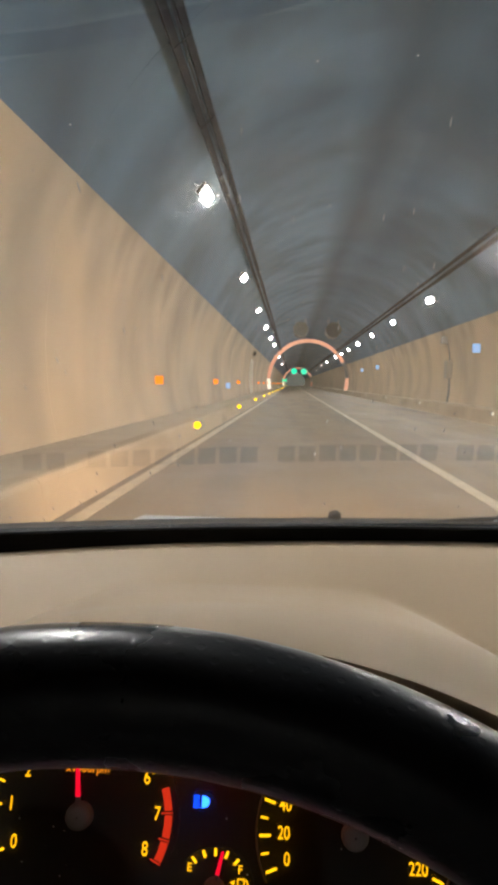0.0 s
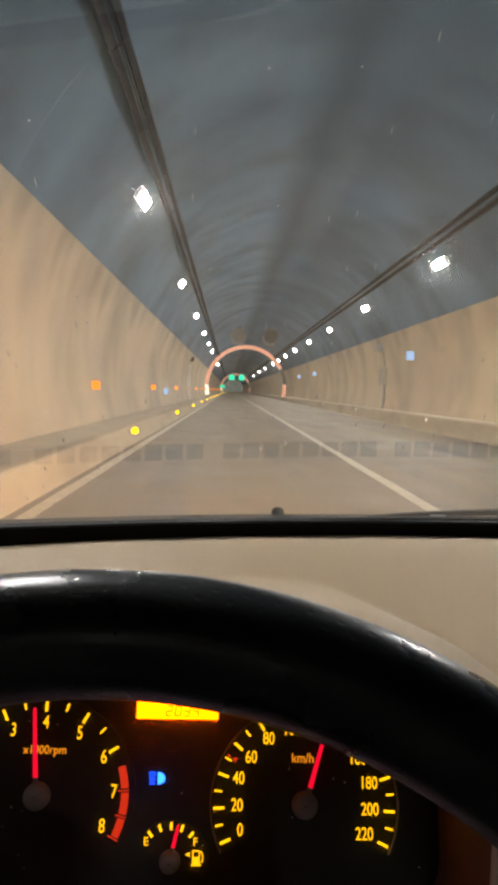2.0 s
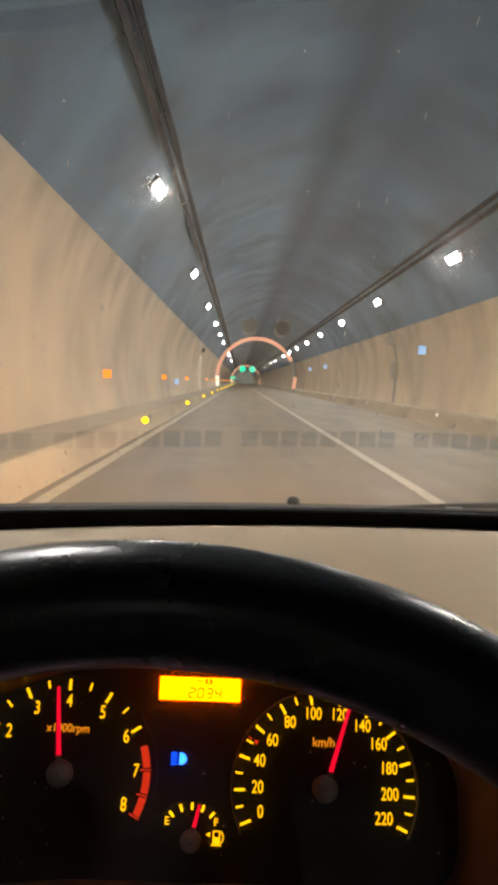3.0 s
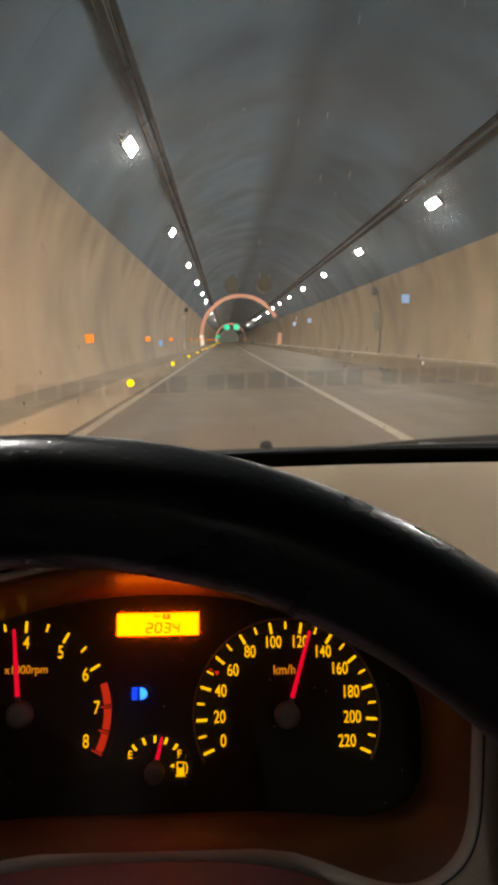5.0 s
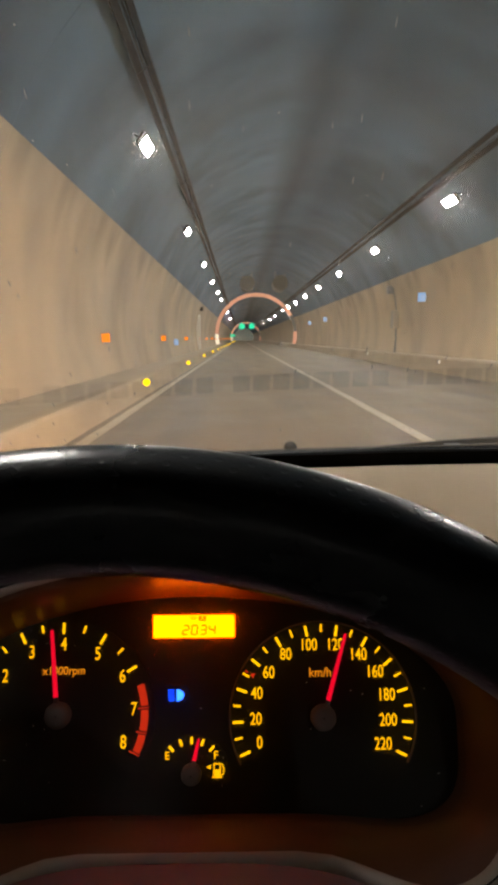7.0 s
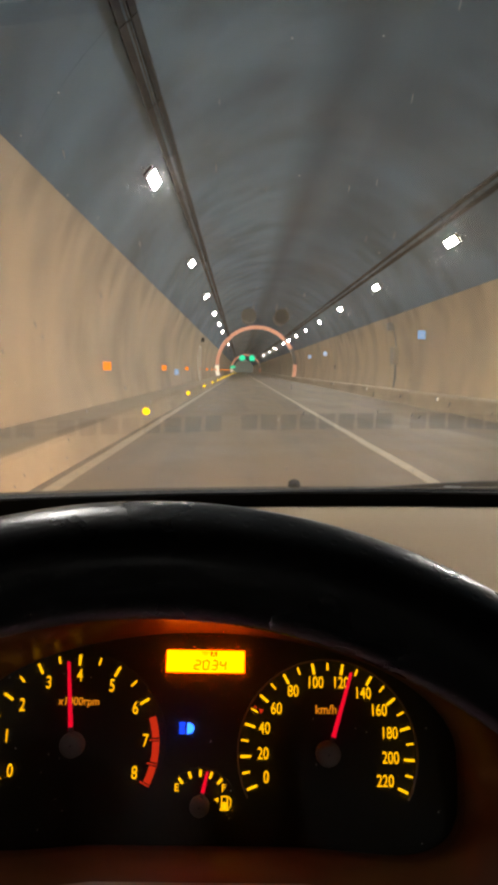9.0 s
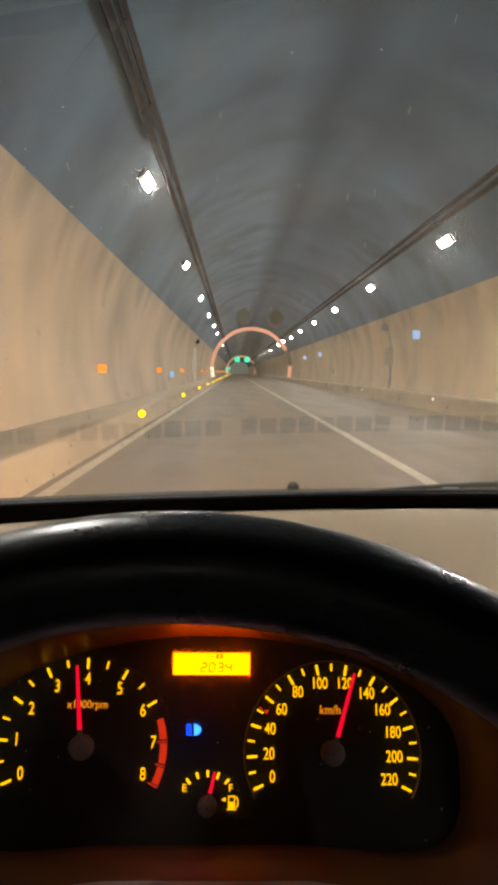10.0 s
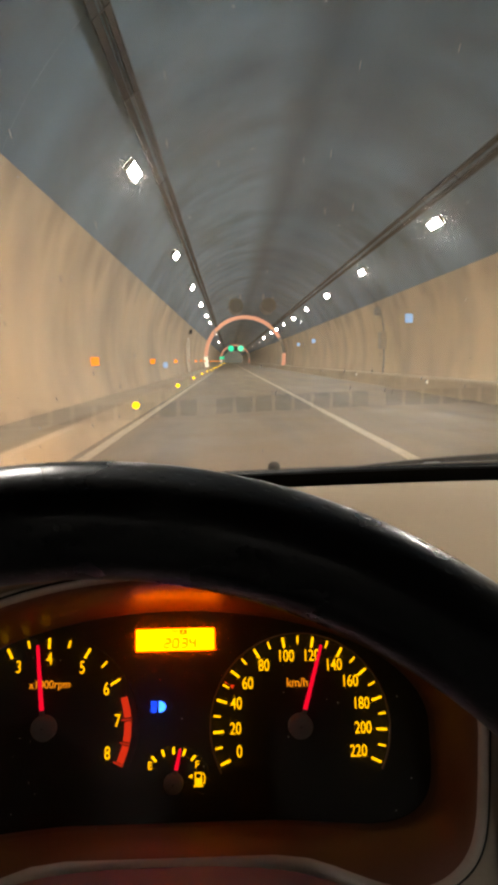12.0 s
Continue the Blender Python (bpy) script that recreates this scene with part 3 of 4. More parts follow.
def jet_fan(x, y, z):
    fan = thing("jet_fan", "round dusty jet fan hanging from the vault", "fan", "pair of jet fans", pose(x, y, z))
    bm = bmesh.new()
    prof = [(0.62, 0), (0.66, 0.03), (0.62, 0.12), (0.58, 0.5), (0.58, 2.9), (0.62, 3.3), (0.56, 3.3), (0.53, 2.9), (0.53, 0.5), (0.58, 0.05)]
    loft(bm, [[(q * math.cos(t), d, q * math.sin(t)) for q, d in prof] for t in (2 * math.pi * k / 40 for k in range(41))], True)
    part("casing", bm, M_FAN, fan, smooth=True)
    bm = bmesh.new()
    rod(bm, (0, 0.35, 0), (0, 1.2, 0), 0.2, n=20)
    part("hub", bm, M_FAN, fan)
    # solid disc, added so the open tube shows one even tone
    bm = bmesh.new()
    rod(bm, (0, 0.16, 0), (0, 0.18, 0), 0.55, n=32)
    part("mouth_disc", bm, M_FAN, fan)
    for k in range(8):
        bm = bmesh.new()
        box(bm, 0.36, 0.6, 0, 0.34, 0.02, 0.16, 0, pose(0, 0, 0, 0, 45 * k, 0))
        part("blade", bm, M_FAN, fan)
    bm = bmesh.new()
    for yy in (0.7, 2.5):
        for dx in (-0.4, 0.4):
            rod(bm, (dx, yy, 0.42), (dx, yy, 1.10), 0.03, n=8)
    part("hanger", bm, M_STEEL, fan)


jet_fan(TX - 1.4, 66.0, 5.78)
jet_fan(TX + 1.4, 66.0, 5.78)


def lane_signal(x, y):
    sig = thing("lane_signal", "lit green lane signal hanging from the vault", "signal", "lane signals", pose(x, y, 5.35))
    bm = bmesh.new()
    box(bm, 0, 0.12, 0, 2.06, 0.22, 2.06, 0.04)
    part("case", bm, M_STEEL, sig)
    bm = bmesh.new()
    rod(bm, (0, -0.02, 0), (0, 0.012, 0), 1.0, n=28)
    part("lens", bm, G_GREEN, sig, "green lit lens")
    bm = bmesh.new()
    rod(bm, (0, 0.12, 1.0), (0, 0.12, 1.5), 0.05, n=8)
    part("hanger", bm, M_STEEL, sig)


lane_signal(0.7, 262.0)
lane_signal(4.0, 262.0)


def wall_sign(name, side, y, z, w, h, mat, label, group):
    x = TX + side * (arc_x(z + h / 2) - w / 2 - 0.06)
    ob = thing(name, label, "sign", group, pose(x, y, z, 0, 0, 0))
    bm = bmesh.new()
    box(bm, 0, 0.03, 0, w + 0.04, 0.05, h + 0.04, 0.008)
    box(bm, side * (w / 2 + 0.10), 0.03, 0, 0.24, 0.03, 0.05)
    part("sign_case", bm, M_STEEL, ob)
    bm = bmesh.new()
    box(bm, 0, -0.003, 0, w, 0.012, h, 0.003)
    face = part("sign_face", bm, mat, ob, "pale blue face set to glow")
    bm = bmesh.new()
    for k, q in enumerate((0.62, 0.5, 0.62)):
        box(bm, 0, -0.011, h * (0.22 - 0.22 * k), w * q, 0.003, h * 0.06)
    part("sign_bar", bm, M_WHITE, face)


wall_sign("wall_sign", 1, 30.0, 2.65, 0.29, 0.33, G_BLUE, "pale blue reflective sign, set to glow, on the pale wall", "signs on the far wall")
wall_sign("wall_sign", 1, 64.0, 2.65, 0.29, 0.33, G_BLUE, "pale blue reflective sign, set to glow, on the pale wall", "signs on the far wall")
wall_sign("wall_sign", 1, 78.0, 2.65, 0.29, 0.33, G_BLUE, "pale blue reflective sign, set to glow, on the pale wall", "signs on the far wall")
wall_sign("low_wall_sign", -1, 37.0, 0.98, 0.20, 0.26, G_BLUE, "small pale blue reflective sign, set to glow, low on the wall", "low signs on the near wall")
wall_sign("exit_sign", -1, 250.0, 2.2, 1.5, 0.8, G_GREEN, "green lit exit sign on the wall", "exit signs")


def wall_cabinet(y):
    z = 2.0
    x = TX + arc_x(z) - 0.16
    cab = thing("wall_cabinet", "grey emergency cabinet with conduit on the pale wall", "cabinet", "", pose(x, y, 0))
    bm = bmesh.new()
    box(bm, 0, 0, 1.95, 0.26, 0.7, 0.8, 0.02)
    part("body", bm, M_BOX, cab)
    bm = bmesh.new()
    box(bm, -0.01, -0.356, 1.95, 0.22, 0.012, 0.72, 0.004)
    door = part("door", bm, M_BOX, cab)
    bm = bmesh.new()
    box(bm, -0.07, -0.372, 1.95, 0.02, 0.02, 0.12, 0.004)
    part("handle", bm, M_STEEL, door)
    bm = bmesh.new()
    tube(bm, [(0.06, 0, 2.35), (0.02, 0, 2.9), (-0.10, 0, 3.4)], 0.035, 8)
    tube(bm, [(0.06, 0, 1.55), (0.07, 0, 1.0), (0.0, 0, KERB_H)], 0.045, 8)
    part("conduit", bm, M_STEEL, cab)
    bm = bmesh.new()
    box(bm, -0.22, 0, 3.3, 0.3, 0.36, 0.36, 0.03)
    rod(bm, (-0.22, -0.18, 3.3), (-0.22, -0.30, 3.3), 0.09, n=16)
    part("camera_box", bm, M_STEEL, cab, "dark boxed wall camera")


wall_cabinet(36.0)


def refuge_door(y):
    """A shallow pale portal on the near wall with a camera on a bracket above it."""
    z0, z1 = KERB_H, 2.75
    x = TX - arc_x(1.6) + 0.02
    ob = thing("refuge_portal", "pale framed refuge portal in the tunnel wall", "portal", "", pose(x, y, 0))
    bm = bmesh.new()
    for dy in (0.0, 1.5):
        box(bm, 0.05, dy, (z0 + z1) / 2, 0.30, 0.16, z1 - z0, 0.02)
    box(bm, 0.05, 0.75, z1 + 0.08, 0.30, 1.66, 0.16, 0.02)
    part("frame", bm, M_WHITE, ob)
    bm = bmesh.new()
    box(bm, 0.0, 0.75, (z0 + z1) / 2, 0.06, 1.33, z1 - z0 - 0.004, 0.0)
    part("door", bm, M_BOX, ob)
    bm = bmesh.new()
    box(bm, 0.30, 0.2, 3.35, 0.34, 0.4, 0.30, 0.02)
    box(bm, 0.08, 0.2, 3.35, 0.3, 0.06, 0.06)
    part("camera_box", bm, M_DARK, ob, "dark boxed wall camera")


refuge_door(58.0)

# ---- the car ----
CX = 0.36                                   # middle of the car
HUB = Vector((-0.0172, 0.1452, 0.9124))     # middle of the steering wheel
TILT = radians(19.8)
CL = Vector((-0.0155, 0.4614, 0.8841))      # middle of the gauge face
TAU = radians(20.2)
FACE = Matrix.Translation(CL) @ Matrix.Rotation(-TAU, 4, "X") @ Matrix.Rotation(radians(90), 4, "X")   # x right, y up the face, z to the driver


def screen_z(y):
    """Height of the windscreen at y."""
    return 0.940 + 0.70 * (1.02 - y) + 0.05 * (1.02 - y) * (y - 0.10)


def screen_bow(x):
    """How far the screen's foot comes back towards its sides."""
    return -0.125 * ((x - CX) / 0.66) ** 2


body = thing("car_body", "closed silver saloon car standing in its lane", "car", "", pose(CX, 0, 0))


def slab(bm, rows, t):
    """A sheet of rows of points given a thickness t downwards along z."""
    top = [[bm.verts.new(p) for p in r] for r in rows]
    low = [[bm.verts.new((p[0], p[1], p[2] - t)) for p in r] for r in rows]
    for a, sign in ((top, 1), (low, -1)):
        for r, s in zip(a, a[1:]):
            for i in range(len(r) - 1):
                q = (r[i], r[i + 1], s[i + 1], s[i])
                bm.faces.new(q if sign > 0 else q[::-1])
    for i in range(len(top[0]) - 1):
        bm.faces.new((top[0][i], low[0][i], low[0][i + 1], top[0][i + 1]))
        bm.faces.new((top[-1][i], top[-1][i + 1], low[-1][i + 1], low[-1][i]))
    for r, s in zip(range(len(top) - 1), range(1, len(top))):
        bm.faces.new((top[r][0], top[s][0], low[s][0], low[r][0]))
        bm.faces.new((top[r][-1], low[r][-1], low[s][-1], top[s][-1]))


def smooth_cowl(t):
    t = min(max(t, 0.0), 1.0)
    return t * t * (3 - 2 * t)


XS = [-0.86 + 1.72 * k / 24 for k in range(25)]


def crown(x, h=0.05):
    return h * (1 - (abs(x) / 0.86) ** 2.4)


# bonnet
bm = bmesh.new()
slab(bm, [[(x * (1 - 0.08 * ((y - 1.0) / 1.15) ** 2), y, 0.832 - 0.06 * (y - 1.0) - 0.10 * ((y - 1.0) / 1.15) ** 3 + crown(x)) for x in XS] for y in [1.09 + 1.06 * k / 12 for k in range(13)]], 0.03)
part("bonnet", bm, M_PAINT, body, smooth=True)
# roof
bm = bmesh.new()
slab(bm, [[(x * 0.72, y, 1.425 + crown(x, 0.05) - 0.03 * ((y + 0.5) / 0.7) ** 2) for x in XS] for y in [0.25 - 1.54 * k / 12 for k in range(13)]], 0.03)
part("roof", bm, M_PAINT, body, smooth=True)
bm = bmesh.new()
slab(bm, [[(x * 0.70, y, 1.385 + crown(x, 0.05) - 0.03 * ((y + 0.5) / 0.7) ** 2) for x in XS] for y in [0.24 - 1.52 * k / 12 for k in range(13)]], 0.012)
part("headliner", bm, M_LINER, body, smooth=True)
# boot and rear seat wall
bm = bmesh.new()
slab(bm, [[(x, y, 0.93 + crown(x, 0.04)) for x in XS] for y in [-1.72 - 0.62 * k / 6 for k in range(7)]], 0.03)
part("boot_lid", bm, M_PAINT, body, smooth=True)
bm = bmesh.new()
box(bm, 0, -2.33, 0.60, 1.66, 0.08, 0.66, 0.03)
part("rear_panel", bm, M_PAINT, body)
bm = bmesh.new()
box(bm, 0, 2.17, 0.50, 1.58, 0.10, 0.52, 0.04)
part("front_bumper", bm, M_PAINT, body)
for s in (-1, 1):
    bm = bmesh.new()
    prof = [(0.80, 0.22), (0.855, 0.45), (0.865, 0.70), (0.84, 0.92), (0.80, 0.92), (0.82, 0.70), (0.81, 0.45), (0.76, 0.22)]
    loft(bm, [[(s * px * (1 - 0.05 * max(0, (abs(y + 0.1) - 1.2) / 1.1)), y, pz - (max(0, y - 0.85) * 0.13 + (0.03 if y > 0.9 else 0)) * (pz > 0.6)) for px, pz in prof] for y in [-2.32 + 4.52 * k / 20 for k in range(21)]], True, True)
    part("side_panel", bm, M_PAINT, body, smooth=False)
    for a, b, r in (((s * 0.79, 0.86, 0.93), (s * 0.60, 0.14, 1.40), 0.035), ((s * 0.80, -0.55, 0.92), (s * 0.615, -0.55, 1.42), 0.04), ((s * 0.79, -1.75, 0.93), (s * 0.60, -1.27, 1.40), 0.05)):
        bm = bmesh.new()
        rod(bm, a, b, r, n=12)
        part("pillar", bm, M_PAINT, body)
    bm = bmesh.new()
    loft(bm, [[(s * 0.80, 0.82, 0.925), (s * 0.60, 0.12, 1.41), (s * 0.606, 0.12, 1.41), (s * 0.806, 0.82, 0.925)],
              [(s * 0.80, -1.72, 0.925), (s * 0.60, -1.25, 1.41), (s * 0.606, -1.25, 1.41), (s * 0.806, -1.72, 0.925)]], True, True)
    w = part("side_window", bm, M_SIDEGLASS, body)
    w.visible_shadow = False
    bm = bmesh.new()
    box(bm, s * 0.62, 2.17, 0.66, 0.30, 0.09, 0.14, 0.03)
    part("headlamp", bm, G_HEAD, body, "lit headlamp", m=pose(0, 0.03, 0))
    for y in (1.45, -1.30):
        bm = bmesh.new()
        loft(bm, [[(s * (0.76 + d), y + q * math.cos(t), 0.30 + q * math.sin(t)) for d, q in ((-0.10, 0.19), (-0.10, 0.28), (-0.07, 0.30), (0.07, 0.30), (0.095, 0.28), (0.095, 0.19))] for t in (2 * math.pi * k / 36 for k in range(37))], True)
        wheel = part("wheel", bm, M_TYRE, body, "black tyre")
        bm = bmesh.new()
        rod(bm, (s * 0.68, y, 0.30), (s * 0.835, y, 0.30), 0.19, n=28)
        part("rim", bm, M_STEEL, wheel)
bm = bmesh.new()
box(bm, 0, -0.08, 0.20, 1.60, 4.4, 0.05)
part("floor_pan", bm, M_LINER, body)
rear = bmesh.new()
loft(rear, [[(-0.76, -1.74, 0.95), (-0.58, -1.28, 1.41), (-0.58, -1.272, 1.41), (-0.76, -1.732, 0.95)], [(0.76, -1.74, 0.95), (0.58, -1.28, 1.41), (0.58, -1.272, 1.41), (0.76, -1.732, 0.95)]], True, True)
w = part("rear_window", rear, M_REARGLASS, body)
w.visible_shadow = False
# scuttle under the windscreen: firewall and dark cowl outside
bm = bmesh.new()
box(bm, 0, 1.06, 0.58, 1.60, 0.03, 0.66)
part("firewall", bm, M_BLACK, body)
bm = bmesh.new()
slab(bm, [[(x * 0.93, y + screen_bow(x * 0.93 + CX), 0.945 + 0.012 * smooth_cowl((y - 1.03) / 0.04)) for x in XS] for y in [1.03 + 0.09 * k / 10 for k in range(11)]], 0.02)
part("cowl", bm, M_COWL, body, "grey plastic cowl under the windscreen")

for s in (-1, 1):
    lamp = bpy.data.lights.new("headlight", "SPOT")
    lamp.energy, lamp.color, lamp.spot_size, lamp.spot_blend, lamp.shadow_soft_size = HEADLAMP, (1.0, 0.66, 0.40), radians(58), 1.0, 0.08
    new("headlight", lamp).matrix_world = look((CX + s * 0.62, 2.32, 0.66), (CX + s * 0.62 - 1.2, 25.0, -0.6))

# ---- windscreen ----
screen = thing("windscreen", "slanted clear windscreen with a black lower edge", "windscreen", "", pose(0, 0, 0))
SX = [CX - 0.70 + 1.40 * k / 40 for k in range(41)]


def screen_point(x, y, off=0.0):
    narrow = 1 - 0.18 * (1.02 - y) / 0.87
    return CX + (x - CX) * narrow, y + screen_bow(x) + off * 0.5, screen_z(y) + off * 0.86


bm = bmesh.new()
ys = [1.02 - 0.76 * k / 30 for k in range(31)]
loft(bm, [[screen_point(x, y) for x in SX] for y in ys], False)
pane = part("pane", bm, M_GLASS, screen, smooth=True)
pane.visible_shadow = False
bm = bmesh.new()
edge = [1.026, 1.016, 1.006, 0.997, 0.987, 0.976]
loft(bm, [[screen_point(x, y, -0.004) for x in SX] for y in edge] + [[screen_point(x, y, -0.001) for x in SX] for y in edge[::-1]], False)
part("black_edge", bm, M_FRIT, screen, "black ceramic edge band", smooth=False)


# ---- dashboard ----
def smooth_step(t):
    t = min(max(t, 0.0), 1.0)
    return t * t * (3 - 2 * t)


def dash_z(x, y):
    """Height of the dashboard's top: a gently sloping shelf, a hood over the gauges, a trough under the screen."""
    z = 0.922 + 0.049 * smooth_step((y - 0.45) / 0.40)
    d = abs(x - CL.x)
    q = max((y - 0.38) / 0.39, 0.0)
    if q < 1:
        half = 0.27 * (1 - q ** 1.6) ** 0.625
        if d < half:
            top = max(1.007 - 0.050 * smooth_step((y - 0.40) / 0.36), z)
            z += (top - z) * (1 - (d / half) ** 2) ** (0.62 + 0.75 * smooth_step((0.58 - y) / 0.14))
        if y < 0.66:
            z -= 0.005 * math.exp(-((d - half - 0.004) / 0.0045) ** 2) * smooth_step((0.66 - y) / 0.06)
    return z


def ridge(x):
    return 0.868 + screen_bow(x) * 0.9


dash = thing("dashboard", "beige grained vinyl dashboard with a hood over the gauges", "dashboard", "", pose(0, 0, 0))
bm = bmesh.new()
xs = [CX - 0.74 + 1.48 * k / 370 for k in range(371)]
LIP = 0.425


def dash_row(k, x):
    """Points from the front lip back over the ridge and down into the trough."""
    back = ridge(x)
    if k <= 60:
        y = LIP + (back - LIP) * k / 60
        return x, y, dash_z(x, y)
    q = (k - 60) / 12
    return x, back + 0.140 * q, dash_z(x, back) - 0.022 * smooth_step(q * 16)


loft(bm, [[dash_row(k, x) for x in xs] for k in range(73)], False)
part("top_pad", bm, M_DASH, dash, smooth=True)
for x0, x1 in ((CX - 0.74, CL.x - 0.186), (CL.x + 0.186, CX + 0.74)):
    bm = bmesh.new()
    n = max(int((x1 - x0) / 0.02), 4)
    loft(bm, [[(x0 + (x1 - x0) * k / n, LIP + 0.001 - 0.035 * math.sin(a), dash_z(x0 + (x1 - x0) * k / n, LIP) - 0.001 - 0.05 * (1 - math.cos(a)) - (0.12 if j == 9 else 0)) for k in range(n + 1)]
              for j, a in enumerate([radians(90 * q / 8) for q in range(9)] + [radians(90)])], False)
    part("front_roll", bm, M_DASH, dash, smooth=True)
# demister slots in the trough, eight to a grille: plates painted hole-shade dark
for g in range(6):
    for k in range(8):
        x = 0.011 - 2 * 0.2058 + 0.2058 * g + 0.0116 + 0.0196 / 2 + 0.0234 * k
        if abs(x - CX) > 0.60:
            continue
        y, z = ridge(x) + 0.0205, dash_z(x, ridge(x)) - 0.022
        slope = 0.9 * 0.25 * (x - CX) / 0.66 ** 2
        bm = bmesh.new()
        box(bm, 0, 0, 0, 0.0192, 0.0215, 0.003, 0.0007)
        part("demister_slot", bm, M_DARK, dash, m=pose(x, y, z, 0, 0, -math.degrees(slope)))


def outline(half, top, bottom, lift=0.0, n=96, power=5.0):
    """The gauge opening: an arch above; below, a foot with round corners that rises over the steering column."""
    pts = []
    for k in range(n):
        t = 2 * math.pi * k / n
        c, s = math.cos(t), math.sin(t)
        if s >= 0:
            pts.append((half * c, top * s))
        else:
            p = 2 / power
            u = half * math.copysign(abs(c) ** p, c)
            pts.append((u, -bottom * abs(s) ** p + lift * (1 - smooth_step((abs(u) - 0.06) / 0.09)) * abs(s) ** p))
    return pts


def on_face(pts, w):
    return [FACE @ Vector((u, v, w)) for u, v in pts]


def on_rim(pts, w=0.0):
    """The front of the opening leans back towards its foot."""
    return [FACE @ Vector((u, v, 0.042 + 0.024 * smooth_step((v + 0.06) / 0.10) + w)) for u, v in pts]


# fascia round the opening: hood front, sides and the lower panel
bm = bmesh.new()
loft(bm, [on_rim(outline(0.1795, 0.0935, 0.0935, 0.0185), -0.012), on_rim(outline(0.1800, 0.0945, 0.0940, 0.0185), -0.003), on_rim(outline(0.1825, 0.0955, 0.0965, 0.0180), -0.001),
          on_rim(outline(0.190, 0.096, 0.108, 0.015), -0.006), on_rim(outline(0.200, 0.096, 0.20, power=8), -0.015), on_face(outline(0.206, 0.080, 0.34, power=8), 0.010)], True)
part("fascia", bm, M_FASCIA, dash, smooth=True)
bm = bmesh.new()
us = [-0.188 + 0.376 * k / 80 for k in range(81)]
low = [FACE @ Vector((u, 0.0950 * math.sqrt(max(1 - (u / 0.1885) ** 2, 0)), 0.062)) for u in us]
high = [Vector((CL.x + u, LIP, dash_z(CL.x + u, LIP) + 0.0005)) for u in us]
loft(bm, [low, [(a * 0.5 + b * 0.5) + Vector((0, -0.004, 0.001)) for a, b in zip(low, high)], high], False)
part("hood_lip", bm, M_DASH, dash, smooth=True)
bm = bmesh.new()
box(bm, CX, 0.52, 0.70, 1.44, 0.10, 0.36, 0.04)
box(bm, CX, 0.74, 0.62, 1.44, 0.46, 0.50, 0.02)
box(bm, CX + 0.30, 0.50, 0.84, 0.72, 0.10, 0.16, 0.03)
part("lower_panel", bm, M_FASCIA, dash)
bm = bmesh.new()
box(bm, CX, 0.70, 0.45, 1.50, 0.50, 0.46, 0.02)
part("support", bm, M_BLACK, dash)

# ---- gauges ----
cluster = thing("instrument_cluster", "dark gauge panel with amber lit dials and red needles", "instrument panel", "", pose(0, 0, 0))
bm = bmesh.new()
ring = [bm.verts.new(p) for p in on_face(outline(0.161, 0.074, 0.0645, 0.0095), -0.002)]
bm.faces.new(ring)
back = [bm.verts.new(p) for p in on_face(outline(0.161, 0.074, 0.0645, 0.0095), -0.03)]
bm.faces.new(back[::-1])
for i in range(len(ring)):
    j = (i + 1) % len(ring)
    bm.faces.new((ring[j], ring[i], back[i], back[j]))
part("gauge_face", bm, M_FACE, cluster)
bm = bmesh.new()
loft(bm, [on_face(outline(0.159, 0.0725, 0.0630, 0.0095), -0.001), on_face(outline(0.162, 0.078, 0.066, 0.0130), 0.018), on_rim(outline(0.1685, 0.0855, 0.0850, 0.0260), -0.004),
          on_rim(outline(0.1725, 0.0885, 0.0885, 0.0265), 0.0)], True)
part("bezel", bm, M_BEZEL, cluster, "glossy tunnel round the gauges, shade on beige painted dark brown", smooth=True)
bm = bmesh.new()
loft(bm, [on_rim(outline(0.1720, 0.0880, 0.0880, 0.0265), -0.002), on_rim(outline(0.1730, 0.0890, 0.0888, 0.0262), 0.0015), on_rim(outline(0.1765, 0.0910, 0.0912, 0.0205), 0.0035),
          on_rim(outline(0.1785, 0.0925, 0.0925, 0.0187), 0.0010), on_rim(outline(0.1788, 0.0928, 0.0928, 0.0187), -0.010)], True)
part("trim_ring", bm, M_TRIM, cluster, "satin grey trim ring", smooth=True)
bm = bmesh.new()
loft(bm, [on_rim(outline(0.1783, 0.0923, 0.0923, 0.0188), -0.0016), on_rim(outline(0.1806, 0.0944, 0.0944, 0.0184), -0.0020)], True)
part("seam", bm, M_BLACK, cluster, "dark gap round the trim")

bm = bmesh.new()
bm.faces.new([bm.verts.new(p) for p in on_face(outline(0.1598, 0.0742, 0.0640, 0.0102), 0.0125)])
cover_pane = part("cover_pane", bm, M_COVER, cluster, "clear dusty cover over the gauges")
cover_pane.visible_shadow = False


def text_mesh(text, size, weight=0.0):
    cu = bpy.data.curves.new("text", "FONT")
    cu.body, cu.size, cu.align_x, cu.align_y, cu.extrude, cu.offset = text, size, "CENTER", "CENTER", 0.0, weight
    ob = bpy.data.objects.new("text", cu)
    scene.collection.objects.link(ob)
    bpy.context.view_layer.update()
    me = bpy.data.meshes.new_from_object(ob.evaluated_get(bpy.context.evaluated_depsgraph_get()))
    bpy.data.objects.remove(ob)
    bpy.data.curves.remove(cu)
    return me


